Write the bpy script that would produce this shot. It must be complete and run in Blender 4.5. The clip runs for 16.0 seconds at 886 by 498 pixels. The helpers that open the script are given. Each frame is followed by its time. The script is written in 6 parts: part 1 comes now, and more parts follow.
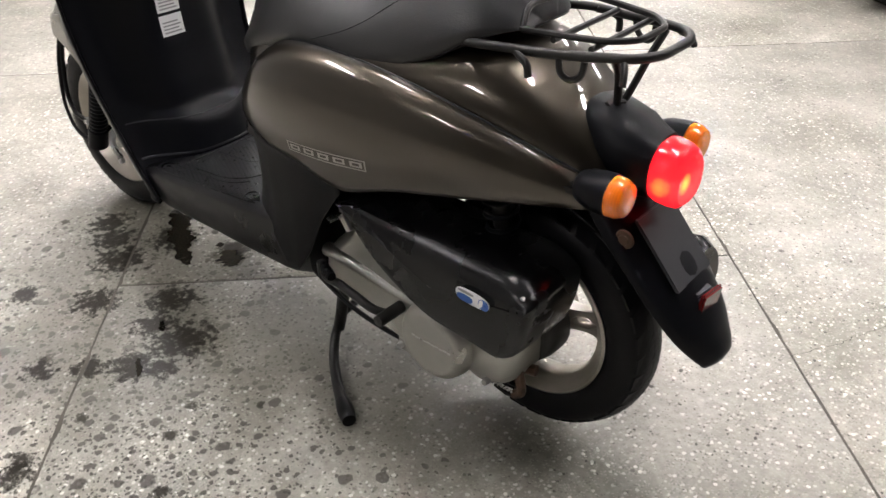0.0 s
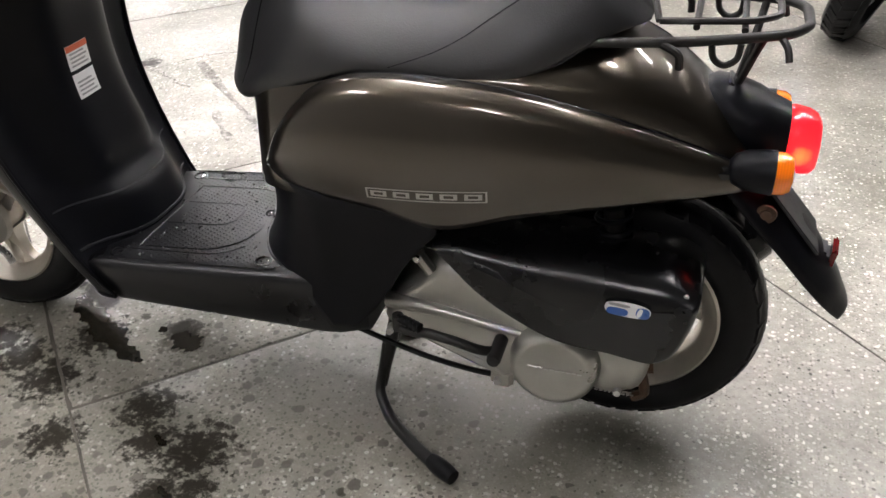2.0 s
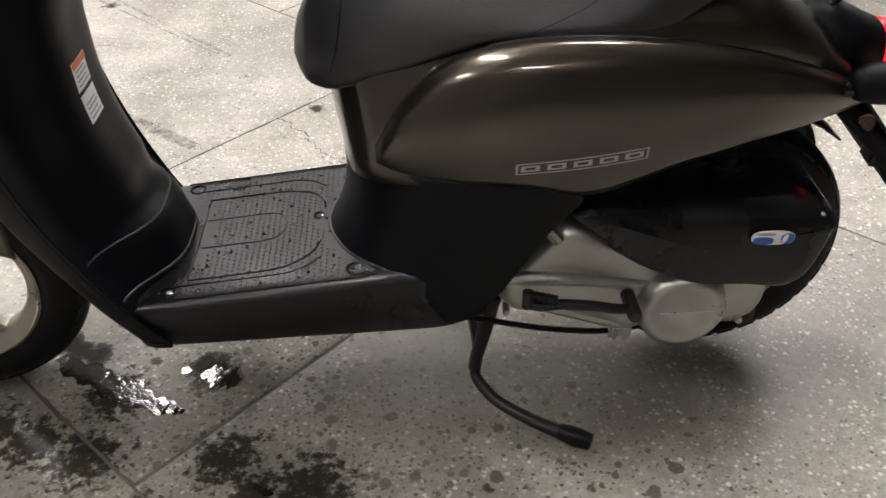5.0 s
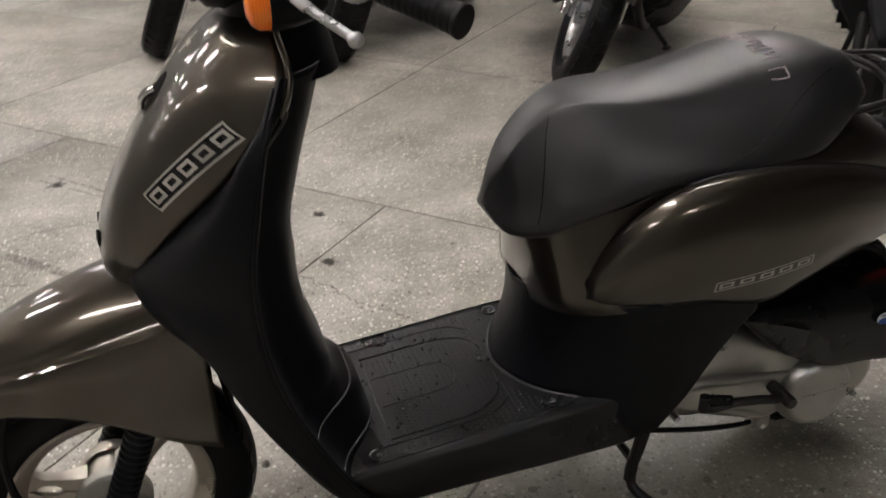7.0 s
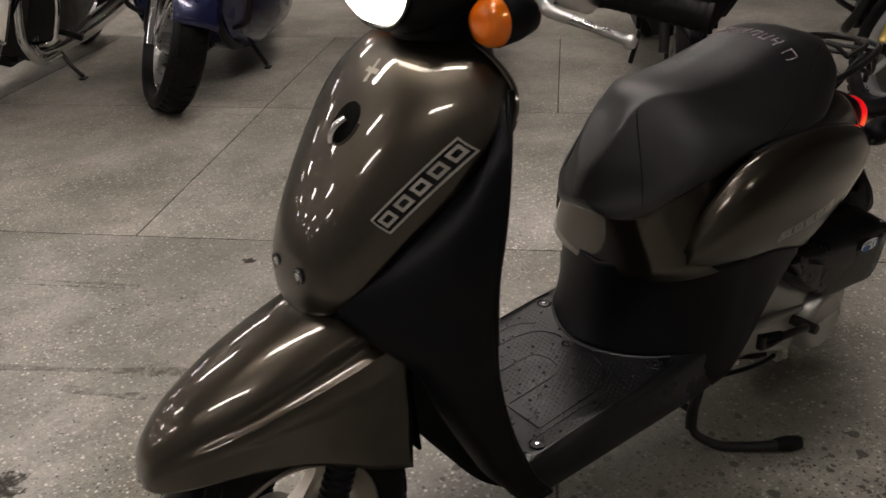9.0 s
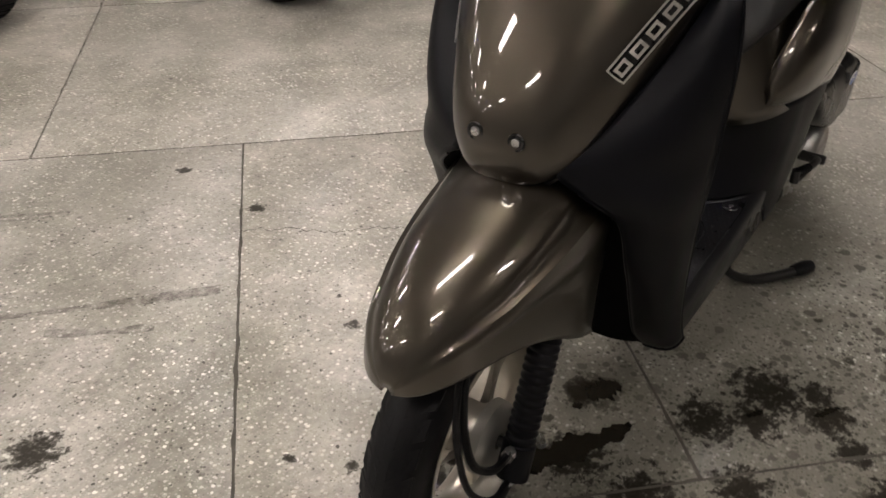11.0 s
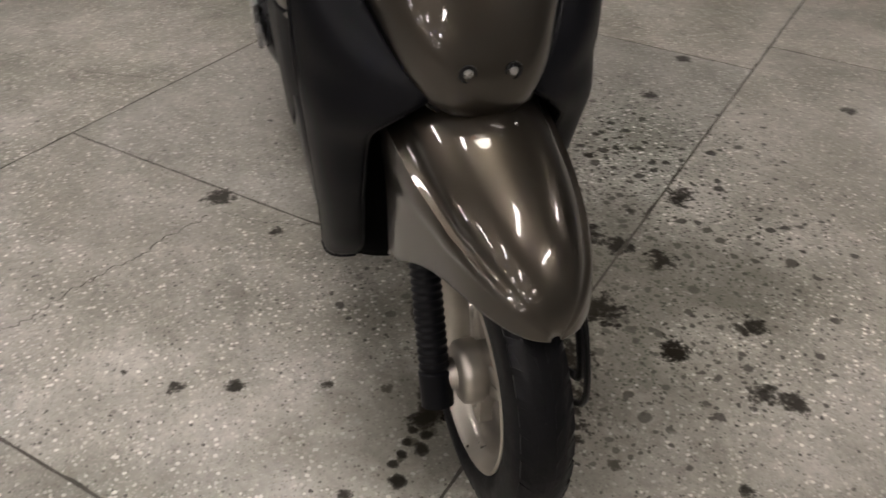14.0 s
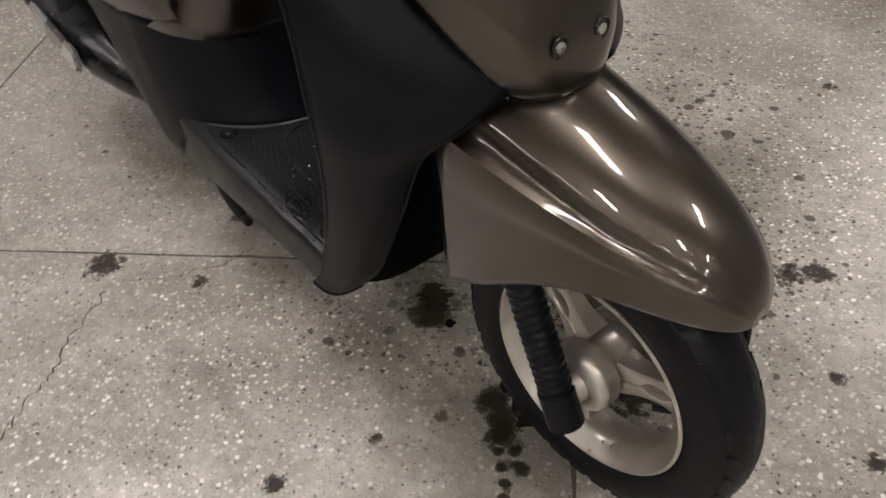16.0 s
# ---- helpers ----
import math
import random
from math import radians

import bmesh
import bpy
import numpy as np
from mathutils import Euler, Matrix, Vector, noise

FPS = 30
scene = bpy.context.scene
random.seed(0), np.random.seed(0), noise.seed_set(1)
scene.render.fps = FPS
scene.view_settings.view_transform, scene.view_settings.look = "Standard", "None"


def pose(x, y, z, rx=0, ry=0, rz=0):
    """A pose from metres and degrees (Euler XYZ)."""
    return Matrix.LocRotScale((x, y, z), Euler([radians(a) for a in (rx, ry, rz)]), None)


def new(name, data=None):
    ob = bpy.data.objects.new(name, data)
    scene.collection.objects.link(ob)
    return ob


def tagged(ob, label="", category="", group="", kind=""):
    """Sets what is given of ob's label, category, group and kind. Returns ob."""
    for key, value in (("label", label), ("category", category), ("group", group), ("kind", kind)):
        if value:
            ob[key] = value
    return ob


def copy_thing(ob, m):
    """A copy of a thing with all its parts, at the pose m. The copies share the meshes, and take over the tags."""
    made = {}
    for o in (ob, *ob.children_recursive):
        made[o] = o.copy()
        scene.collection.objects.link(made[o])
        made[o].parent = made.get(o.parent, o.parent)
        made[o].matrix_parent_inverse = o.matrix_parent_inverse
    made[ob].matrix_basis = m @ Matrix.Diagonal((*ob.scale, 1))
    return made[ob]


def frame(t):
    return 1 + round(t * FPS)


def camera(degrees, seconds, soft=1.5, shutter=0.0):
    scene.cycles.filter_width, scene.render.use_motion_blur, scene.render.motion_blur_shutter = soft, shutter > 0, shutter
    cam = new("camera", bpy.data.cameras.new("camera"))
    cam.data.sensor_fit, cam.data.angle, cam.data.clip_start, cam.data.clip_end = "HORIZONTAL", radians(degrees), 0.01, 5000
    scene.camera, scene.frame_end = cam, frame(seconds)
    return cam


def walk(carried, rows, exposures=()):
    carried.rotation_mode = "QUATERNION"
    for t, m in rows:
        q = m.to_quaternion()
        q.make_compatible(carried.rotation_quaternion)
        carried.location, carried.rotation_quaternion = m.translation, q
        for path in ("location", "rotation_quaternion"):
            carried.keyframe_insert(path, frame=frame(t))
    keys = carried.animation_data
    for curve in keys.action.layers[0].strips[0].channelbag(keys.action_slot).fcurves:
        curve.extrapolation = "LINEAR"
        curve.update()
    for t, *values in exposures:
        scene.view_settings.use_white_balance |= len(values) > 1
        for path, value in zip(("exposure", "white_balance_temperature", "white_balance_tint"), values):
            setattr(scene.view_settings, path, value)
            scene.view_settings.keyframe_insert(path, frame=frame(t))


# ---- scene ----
cam = camera(53.7, 16.0, 1.5, 0.3)
METRES, EYE, TILT, LEAN, TURN = 4.292, 1.06, 0.0, 0.0, -138.3
OX, OY = -0.40, 0.942
ROWS = [
    (0.0, 0.0, 0.0, 0.0, -0.67, -32.88, 1.04),
    (0.5, -0.0313, 0.0179, -0.0044, -6.78, -33.28, 1.74),
    (1.0, -0.0602, 0.0395, -0.0072, -12.65, -34.85, 3.12),
    (1.5, -0.0917, 0.051, -0.0079, -17.17, -34.76, 1.54),
    (2.0, -0.1271, 0.0565, -0.0026, -24.61, -33.47, 1.16),
    (2.5, -0.1415, 0.0638, -0.0023, -27.36, -32.54, 0.62),
    (3.0, -0.1546, 0.0798, -0.0028, -32.61, -33.42, 0.37),
    (5.5, -0.2403, 0.1655, -0.0034, -47.25, -37.07, 1.17),
    (6.0, -0.2599, 0.1978, -0.0001, -49.53, -36.37, 1.35),
    (6.5, -0.2779, 0.2165, 0.0049, -51.4, -34.07, 1.01),
    (7.0, -0.308, 0.2322, 0.0134, -59.89, -28.66, 0.81),
    (7.5, -0.3362, 0.2504, 0.019, -64.67, -25.16, 1.14),
    (8.0, -0.3463, 0.2781, 0.0147, -70.46, -24.59, -0.02),
    (8.5, -0.3569, 0.316, 0.015, -77.33, -26.17, 1.69),
    (9.0, -0.3742, 0.3495, 0.0141, -79.71, -26.58, 1.35),
    (11.5, -0.3689, 0.5195, -0.0026, -105.98, -34.71, -1.03),
    (12.0, -0.3674, 0.5591, -0.0011, -115.93, -34.82, -1.76),
    (12.5, -0.3454, 0.5841, -0.0082, -120.59, -35.89, -2.16),
    (13.0, -0.3073, 0.6056, -0.0091, -127.62, -37.12, 0.74),
    (13.5, -0.2864, 0.6138, -0.0067, -134.2, -36.56, 0.8),
    (14.0, -0.2673, 0.6264, -0.0066, -146.65, -35.71, -1.32),
    (14.5, -0.2523, 0.64, -0.0026, -156.35, -35.55, -0.32),
    (15.0, -0.2145, 0.6342, -0.0114, -160.9, -38.52, 0.25),
    (15.5, -0.1786, 0.6201, -0.0141, -165.35, -41.5, 0.79),
    (16.0, -0.1629, 0.6104, -0.011, -171.18, -41.65, 3.33),
]
EXPOSURES = [(0.0, 1.74, 6250, 10), (1.0, 1.84, 6220, 10), (2.5, 1.76, 6200, 10), (3.2, 1.75, 6200, 10), (5.5, 1.4, 6400, 10), (6.0, 1.5, 6400, 10), (6.5, 1.34, 6450, 10), (7.5, 0.38, 6500, 10), (8.0, 0.42, 6600, 10), (8.5, 0.5, 6700, 12), (9.0, 0.15, 6800, 12), (11.5, 0.93, 6700, 12), (13.0, 0.90, 6580, 12), (14.0, 0.63, 6500, 12), (15.0, 0.92, 6400, 12), (16.0, 0.95, 6400, 12)]
walk(cam, [(t, pose(OX, OY, EYE, TILT, LEAN, TURN) @ pose(METRES * x, METRES * y, METRES * z, 90 + pitch, roll, yaw)) for t, x, y, z, yaw, pitch, roll in ROWS], EXPOSURES)

# exposure follows the phone's own metering
# ---- world and light ----
world = bpy.data.worlds.new("world")
scene.world = world
world.use_nodes = True
world.node_tree.nodes["Background"].inputs[0].default_value = (0.6, 0.58, 0.55, 1)
world.node_tree.nodes["Background"].inputs[1].default_value = 0.005


# ---- materials ----
def mat(name):
    m = bpy.data.materials.new(name)
    m.use_nodes = True
    nt = m.node_tree
    return m, nt, nt.nodes["Principled BSDF"]


def nd(nt, kind, **vals):
    n = nt.nodes.new(kind)
    for k, v in vals.items():
        n.inputs[k].default_value = v
    return n


def noise_tex(nt, scale, detail=4.0, rough=0.55, coord=None):
    n = nd(nt, "ShaderNodeTexNoise", Scale=scale, Detail=detail, Roughness=rough)
    if coord:
        nt.links.new(coord, n.inputs["Vector"])
    return n


def ramp(nt, src, stops):
    r = nt.nodes.new("ShaderNodeValToRGB")
    e = r.color_ramp.elements
    while len(e) < len(stops):
        e.new(0.5)
    for el, (p, c) in zip(e, stops):
        el.position = p
        el.color = (c, c, c, 1) if isinstance(c, (int, float)) else (*c, 1)
    nt.links.new(src, r.inputs[0])
    return r


def surface(name, base, rough=0.5, metal=0.0, vary=0.15, grain=220.0, bump=0.1, coat=0.0, spec=0.5, blotch=6.0, wear=0.08):
    """A plain solid: two scales of colour and gloss variation and a fine relief."""
    m, nt, b = mat(name)
    co = nt.nodes.new("ShaderNodeTexCoord").outputs["Object"]
    n1 = noise_tex(nt, blotch, 5, 0.6, co)
    n2 = noise_tex(nt, grain, 3, 0.6, co)
    lo = tuple(c * (1 - vary) for c in base)
    hi = tuple(min(1, c * (1 + vary)) for c in base)
    r1 = ramp(nt, n1.outputs[0], [(0.3, lo), (0.7, hi)])
    nt.links.new(r1.outputs[0], b.inputs["Base Color"])
    mr = nd(nt, "ShaderNodeMapRange")
    nt.links.new(n1.outputs[0], mr.inputs[0])
    mr.inputs[1].default_value, mr.inputs[2].default_value = 0.3, 0.7
    mr.inputs[3].default_value, mr.inputs[4].default_value = max(0.02, rough - wear), min(1, rough + wear)
    nt.links.new(mr.outputs[0], b.inputs["Roughness"])
    b.inputs["Metallic"].default_value = metal
    b.inputs["Specular IOR Level"].default_value = spec
    b.inputs["Coat Weight"].default_value = coat
    b.inputs["Coat Roughness"].default_value = 0.03
    if bump:
        bp = nd(nt, "ShaderNodeBump", Strength=bump, Distance=0.001)
        nt.links.new(n2.outputs[0], bp.inputs["Height"])
        nt.links.new(bp.outputs[0], b.inputs["Normal"])
    return m


OLIVE = surface("olive_metallic_paint", (0.064, 0.0545, 0.0425), 0.33, 0.95, 0.08, 900, 0.0, coat=1.0, blotch=3, wear=0.03)
OLIVE.node_tree.nodes["Principled BSDF"].inputs["Coat IOR"].default_value = 1.5
BLACK = surface("black_plastic", (0.0036, 0.0039, 0.0056), 0.40, 0, 0.25, 700, 0.12, spec=0.15, blotch=5, wear=0.07)
# black plastic, darkened to carry the shade of well, flap and hook recess
SHADED_BLACK = surface("shaded_black_plastic", (0.002, 0.002, 0.002), 0.8, 0, 0.2, 300, 0.0, spec=0.05)
BLACK_SHINY = surface("black_satin_plastic", (0.0042, 0.0043, 0.005), 0.28, 0, 0.2, 500, 0.05, spec=0.4, blotch=7)
GREY_PLASTIC = surface("dusty_plastic", (0.014, 0.0145, 0.018), 0.46, 0, 0.35, 500, 0.15, blotch=9, wear=0.1)
BOARD = surface("scuffed_floor_plastic", (0.0055, 0.0057, 0.007), 0.36, 0, 0.45, 500, 0.12, spec=0.36, blotch=11, wear=0.12)
VINYL = surface("seat_vinyl", (0.0048, 0.0050, 0.0064), 0.44, 0, 0.2, 420, 0.35, spec=0.72, blotch=6, wear=0.06)
VINYL.node_tree.nodes["Principled BSDF"].inputs["Coat Weight"].default_value = 0.17
VINYL.node_tree.nodes["Principled BSDF"].inputs["Coat Roughness"].default_value = 0.38
RUBBER = surface("tyre_rubber", (0.0040, 0.0041, 0.0050), 0.46, 0, 0.35, 160, 0.35, spec=0.17, blotch=14, wear=0.15)
STEEL = surface("black_steel", (0.010, 0.0095, 0.009), 0.42, 0.2, 0.4, 260, 0.2, blotch=18, wear=0.12)
CASTING = surface("silver_casting", (0.42, 0.415, 0.39), 0.36, 0.88, 0.14, 300, 0.15, blotch=8, wear=0.09)
RIM = surface("silver_rim_paint", (0.46, 0.43, 0.38), 0.36, 0.85, 0.14, 300, 0.06, blotch=12, wear=0.1)
CHROME = surface("chrome", (0.75, 0.75, 0.76), 0.1, 1.0, 0.05, 300, 0, blotch=9, wear=0.05)
ALLOY = surface("cast_alloy", (0.5, 0.5, 0.5), 0.3, 0.9, 0.12, 300, 0.06, blotch=14, wear=0.1)
RUST = surface("rusty_steel", (0.085, 0.050, 0.032), 0.6, 0.4, 0.5, 120, 0.3, blotch=40)
WHITE_INK = surface("silver_print", (0.42, 0.40, 0.37), 0.45, 0.2, 0.1, 300, 0, blotch=30)
PAPER = surface("white_sticker", (0.72, 0.72, 0.73), 0.4, 0, 0.05, 200, 0, blotch=20)
BLUE_INK = surface("blue_print", (0.03, 0.10, 0.35), 0.35, 0, 0.1, 200, 0, blotch=20)
GREY_INK = surface("grey_print", (0.28, 0.28, 0.29), 0.4, 0, 0.1, 200, 0, blotch=20)
ORANGE_INK = surface("orange_print", (0.55, 0.12, 0.05), 0.4, 0, 0.1, 200, 0, blotch=20)
CHALK = surface("pink_chalk", (0.42, 0.37, 0.38), 0.9, 0, 0.4, 120, 0, blotch=60)
TAPE = surface("masking_tape", (0.34, 0.32, 0.28), 0.7, 0, 0.2, 200, 0.1, blotch=40)
WALL = surface("painted_wall", (0.24, 0.235, 0.225), 0.8, 0, 0.12, 40, 0.2, blotch=0.6)
CEIL = surface("ceiling_concrete", (0.17, 0.168, 0.16), 0.85, 0, 0.15, 30, 0.3, blotch=0.5)
NAVY = surface("navy_paint", (0.012, 0.016, 0.07), 0.25, 0.3, 0.1, 400, 0, coat=0.8, blotch=4)
GLOSS_BLACK = surface("gloss_black_paint", (0.01, 0.01, 0.011), 0.22, 0.1, 0.1, 400, 0, coat=0.8, blotch=4)
CREAM = surface("cream_paint", (0.62, 0.60, 0.54), 0.3, 0, 0.06, 300, 0, coat=0.6, blotch=4)
SILVER = surface("silver_paint", (0.55, 0.56, 0.58), 0.30, 0.8, 0.06, 500, 0, coat=0.15, blotch=4)
GOLD = surface("gold_anodised", (0.5, 0.36, 0.12), 0.3, 0.9, 0.1, 300, 0, blotch=14)


def lens(name, colour, glow=0.0, glow_colour=None, rough=0.12):
    m, nt, b = mat(name)
    co = nt.nodes.new("ShaderNodeTexCoord").outputs["Object"]
    w = nd(nt, "ShaderNodeTexWave", Scale=90.0, Distortion=0.5)
    nt.links.new(co, w.inputs["Vector"])
    r = ramp(nt, w.outputs[0], [(0.0, tuple(c * 0.92 for c in colour)), (1.0, colour)])
    nt.links.new(r.outputs[0], b.inputs["Base Color"])
    b.inputs["Roughness"].default_value = rough
    b.inputs["Subsurface Weight"].default_value = 0.3
    b.inputs["Subsurface Radius"].default_value = (0.01, 0.004, 0.001)
    b.inputs["Coat Weight"].default_value = 0.6
    if glow:
        b.inputs["Emission Color"].default_value = (*glow_colour, 1)
        b.inputs["Emission Strength"].default_value = glow
    bp = nd(nt, "ShaderNodeBump", Strength=0.10, Distance=0.001)
    nt.links.new(w.outputs[0], bp.inputs["Height"])
    nt.links.new(bp.outputs[0], b.inputs["Normal"])
    return m


AMBER = lens("amber_lens", (0.95, 0.21, 0.005))
RED_DARK = lens("red_reflector", (0.13, 0.008, 0.010))
RED_DARK.node_tree.nodes["Principled BSDF"].inputs["Coat Weight"].default_value = 0.1
RED_LIT = lens("red_lens_lit", (0.75, 0.015, 0.02), 0.30, (1.0, 0.006, 0.02))


def bulb_glow(m, at):
    """The lens glows most where it is nearest to its bulb."""
    nt = m.node_tree
    b = nt.nodes["Principled BSDF"]
    pos = nt.nodes.new("ShaderNodeNewGeometry").outputs["Position"]
    sub = nt.nodes.new("ShaderNodeVectorMath")
    sub.operation = "SUBTRACT"
    nt.links.new(pos, sub.inputs[0])
    sub.inputs[1].default_value = at
    ln = nt.nodes.new("ShaderNodeVectorMath")
    ln.operation = "LENGTH"
    nt.links.new(sub.outputs[0], ln.inputs[0])
    mr = nd(nt, "ShaderNodeMapRange")
    nt.links.new(ln.outputs["Value"], mr.inputs[0])
    mr.inputs[1].default_value, mr.inputs[2].default_value = 0.020, 0.046
    c = ramp(nt, mr.outputs[0], [(0.0, (1.0, 0.50, 0.12)), (0.16, (1.0, 0.22, 0.03)), (0.34, (1.0, 0.012, 0.015)), (1.0, (0.8, 0.003, 0.018))])
    nt.links.new(c.outputs[0], b.inputs["Emission Color"])
    e = ramp(nt, mr.outputs[0], [(0.0, 1.0), (0.22, 0.42), (1.0, 0.12)])
    k = nt.nodes.new("ShaderNodeMath")
    k.operation = "MULTIPLY"
    k.inputs[1].default_value = 1.9
    nt.links.new(e.outputs[0], k.inputs[0])
    nt.links.new(k.outputs[0], b.inputs["Emission Strength"])


bulb_glow(RED_LIT, (0.038, 0.016, 0.524))
RED_LIT.node_tree.nodes["Principled BSDF"].inputs["Coat Weight"].default_value = 0.12
HEAD_LIT = lens("headlight_lit", (0.95, 0.93, 0.85), 14.0, (1.0, 0.93, 0.80))
TUBE = lens("tube_light", (0.9, 0.9, 0.9), 30.0, (1.0, 0.93, 0.885))


def concrete():
    m, nt, b = mat("ground_concrete")
    pos = nt.nodes.new("ShaderNodeNewGeometry").outputs["Position"]
    L = nt.links.new

    def mix(fac, a, c, mode="MIX"):
        x = nt.nodes.new("ShaderNodeMix")
        x.data_type, x.blend_type = "RGBA", mode
        for s, v in ((0, fac), (6, a), (7, c)):
            if isinstance(v, (int, float)):
                x.inputs[s].default_value = v
            elif isinstance(v, tuple):
                x.inputs[s].default_value = (*v, 1)
            else:
                L(v, x.inputs[s])
        return x.outputs[2]

    def mul(a, c):
        x = nt.nodes.new("ShaderNodeMath")
        x.operation = "MULTIPLY"
        L(a, x.inputs[0])
        if isinstance(c, (int, float)):
            x.inputs[1].default_value = c
        else:
            L(c, x.inputs[1])
        return x.outputs[0]

    def node(op, a, c):
        x = nt.nodes.new("ShaderNodeMath")
        x.operation = op
        for i, v in enumerate((a, c)):
            if isinstance(v, (int, float)):
                x.inputs[i].default_value = v
            else:
                L(v, x.inputs[i])
        return x.outputs[0]

    def spots_near(rows):
        """1 in the middle of each (x, y, radius), fading to 0 at one and a half radii."""
        total = None
        for x, y, r in rows:
            d = nt.nodes.new("ShaderNodeVectorMath")
            d.operation = "DISTANCE"
            L(pos, d.inputs[0])
            d.inputs[1].default_value = (x, y, 0.0)
            m = nd(nt, "ShaderNodeMapRange")
            m.inputs[1].default_value, m.inputs[2].default_value = 0.25 * r, 1.75 * r
            m.inputs[3].default_value, m.inputs[4].default_value = 1.0, 0.0
            L(d.outputs["Value"], m.inputs[0])
            total = m.outputs[0] if total is None else node("MAXIMUM", total, m.outputs[0])
        return total

    cloud = noise_tex(nt, 2.3, 7, 0.66, pos)
    fine = noise_tex(nt, 60, 6, 0.7, pos)
    base = ramp(nt, cloud.outputs[0], [(0.36, (0.235, 0.23, 0.20)), (0.5, (0.375, 0.364, 0.332)), (0.63, (0.52, 0.505, 0.475))]).outputs[0]
    base = mix(0.6, base, ramp(nt, fine.outputs[0], [(0.3, 0.30), (0.7, 0.72)]).outputs[0], "OVERLAY")
    # ground aggregate: pale chips, grey stones and dark pits, warped so that they are not round
    warp = noise_tex(nt, 170, 2, 0.5, pos)
    wv = nt.nodes.new("ShaderNodeVectorMath")
    wv.operation = "MULTIPLY_ADD"
    L(warp.outputs[1], wv.inputs[0])
    wv.inputs[1].default_value = (0.0045, 0.0045, 0.0)
    L(pos, wv.inputs[2])
    chip = None
    for scale, size, col, keep, amount in ((210, 0.42, (0.62, 0.60, 0.56), 0.45, 0.40), (190, 0.40, (0.135, 0.13, 0.118), 0.68, 0.45), (125, 0.32, (0.05, 0.047, 0.042), 0.87, 0.8),
                                           (120, 0.40, (0.74, 0.725, 0.69), 0.72, 0.75), (88, 0.34, (0.90, 0.89, 0.86), 0.83, 0.95), (60, 0.20, (0.035, 0.032, 0.028), 0.91, 0.85)):
        v = nd(nt, "ShaderNodeTexVoronoi", Scale=float(scale))
        L(wv.outputs[0], v.inputs["Vector"])
        dot = ramp(nt, v.outputs["Distance"], [(size * 0.85, 1.0), (size, 0.0)]).outputs[0]
        sep = nt.nodes.new("ShaderNodeSeparateColor")
        L(v.outputs["Color"], sep.inputs[0])
        pick = ramp(nt, sep.outputs[0], [(keep, 0.0), (keep + 0.02, 1.0)]).outputs[0]
        here = mul(mul(dot, pick), amount)
        base = mix(here, base, col)
        if scale == 88:
            chip = here
    # every slab was poured and ground a little differently
    info = nt.nodes.new("ShaderNodeObjectInfo")
    tint = ramp(nt, info.outputs["Random"], [(0.0, (0.82, 0.82, 0.81)), (0.5, (0.95, 0.94, 0.92)), (1.0, (1.0, 0.97, 0.93))]).outputs[0]
    base = mix(1.0, base, tint, "MULTIPLY")
    # broad pale and dull patches
    broad = noise_tex(nt, 0.85, 3, 0.6, pos)
    base = mix(1.0, base, ramp(nt, broad.outputs[0], [(0.36, (0.86, 0.86, 0.84)), (0.62, (1.10, 1.09, 1.08))]).outputs[0], "MULTIPLY")
    # trodden dirt: broad soft brown clouds
    d2 = noise_tex(nt, 2.1, 6, 0.72, pos)
    grime = ramp(nt, d2.outputs[0], [(0.44, 0.0), (0.72, 1.0)]).outputs[0]
    base = mix(mul(grime, 0.55), base, (0.165, 0.158, 0.125))
    # long faint scuffs left by tyres
    sm = nd(nt, "ShaderNodeMapping")
    L(pos, sm.inputs["Vector"])
    sm.inputs["Rotation"].default_value = (0, 0, radians(38))
    sm.inputs["Scale"].default_value = (0.9, 16.0, 1.0)
    sn = noise_tex(nt, 1.0, 4, 0.6, sm.outputs[0])
    scuff = ramp(nt, sn.outputs[0], [(0.60, 0.0), (0.70, 1.0)]).outputs[0]
    base = mix(mul(scuff, 0.25), base, (0.13, 0.125, 0.11))
    # drips: small round dark spots, thick where the scooter was washed and rare elsewhere
    washed = spots_near(WASHED)
    dens = noise_tex(nt, 3.1, 3, 0.6, pos)
    thick = node("ADD", node("MULTIPLY", washed, 0.92), node("MULTIPLY", dens.outputs[0], 0.36))
    wob = noise_tex(nt, 45, 3, 0.6, pos)
    wd = nt.nodes.new("ShaderNodeVectorMath")
    wd.operation = "MULTIPLY_ADD"
    L(wob.outputs[1], wd.inputs[0])
    wd.inputs[1].default_value = (0.016, 0.016, 0.0)
    L(pos, wd.inputs[2])
    for scale, size, lift in ((13.0, 0.20, -0.30), (24.0, 0.30, -0.20), (50.0, 0.32, -0.15), (95.0, 0.34, -0.14)):
        v = nd(nt, "ShaderNodeTexVoronoi", Scale=scale)
        v.voronoi_dimensions = "2D"
        L(wd.outputs[0], v.inputs["Vector"])
        sep = nt.nodes.new("ShaderNodeSeparateColor")
        L(v.outputs["Color"], sep.inputs[0])
        on = ramp(nt, node("ADD", node("SUBTRACT", thick, sep.outputs[0]), lift), [(0.0, 0.0), (0.04, 1.0)]).outputs[0]
        far = node("MULTIPLY", sep.outputs[1], size)
        dot = ramp(nt, node("SUBTRACT", far, v.outputs["Distance"]), [(0.0, 0.0), (0.05, 1.0)]).outputs[0]
        base = mix(mul(mul(dot, on), 0.85), base, (0.026, 0.022, 0.016))
    # oil and mud stains at their places, ragged by noise
    rag = noise_tex(nt, 52.0, 8, 0.72, pos)

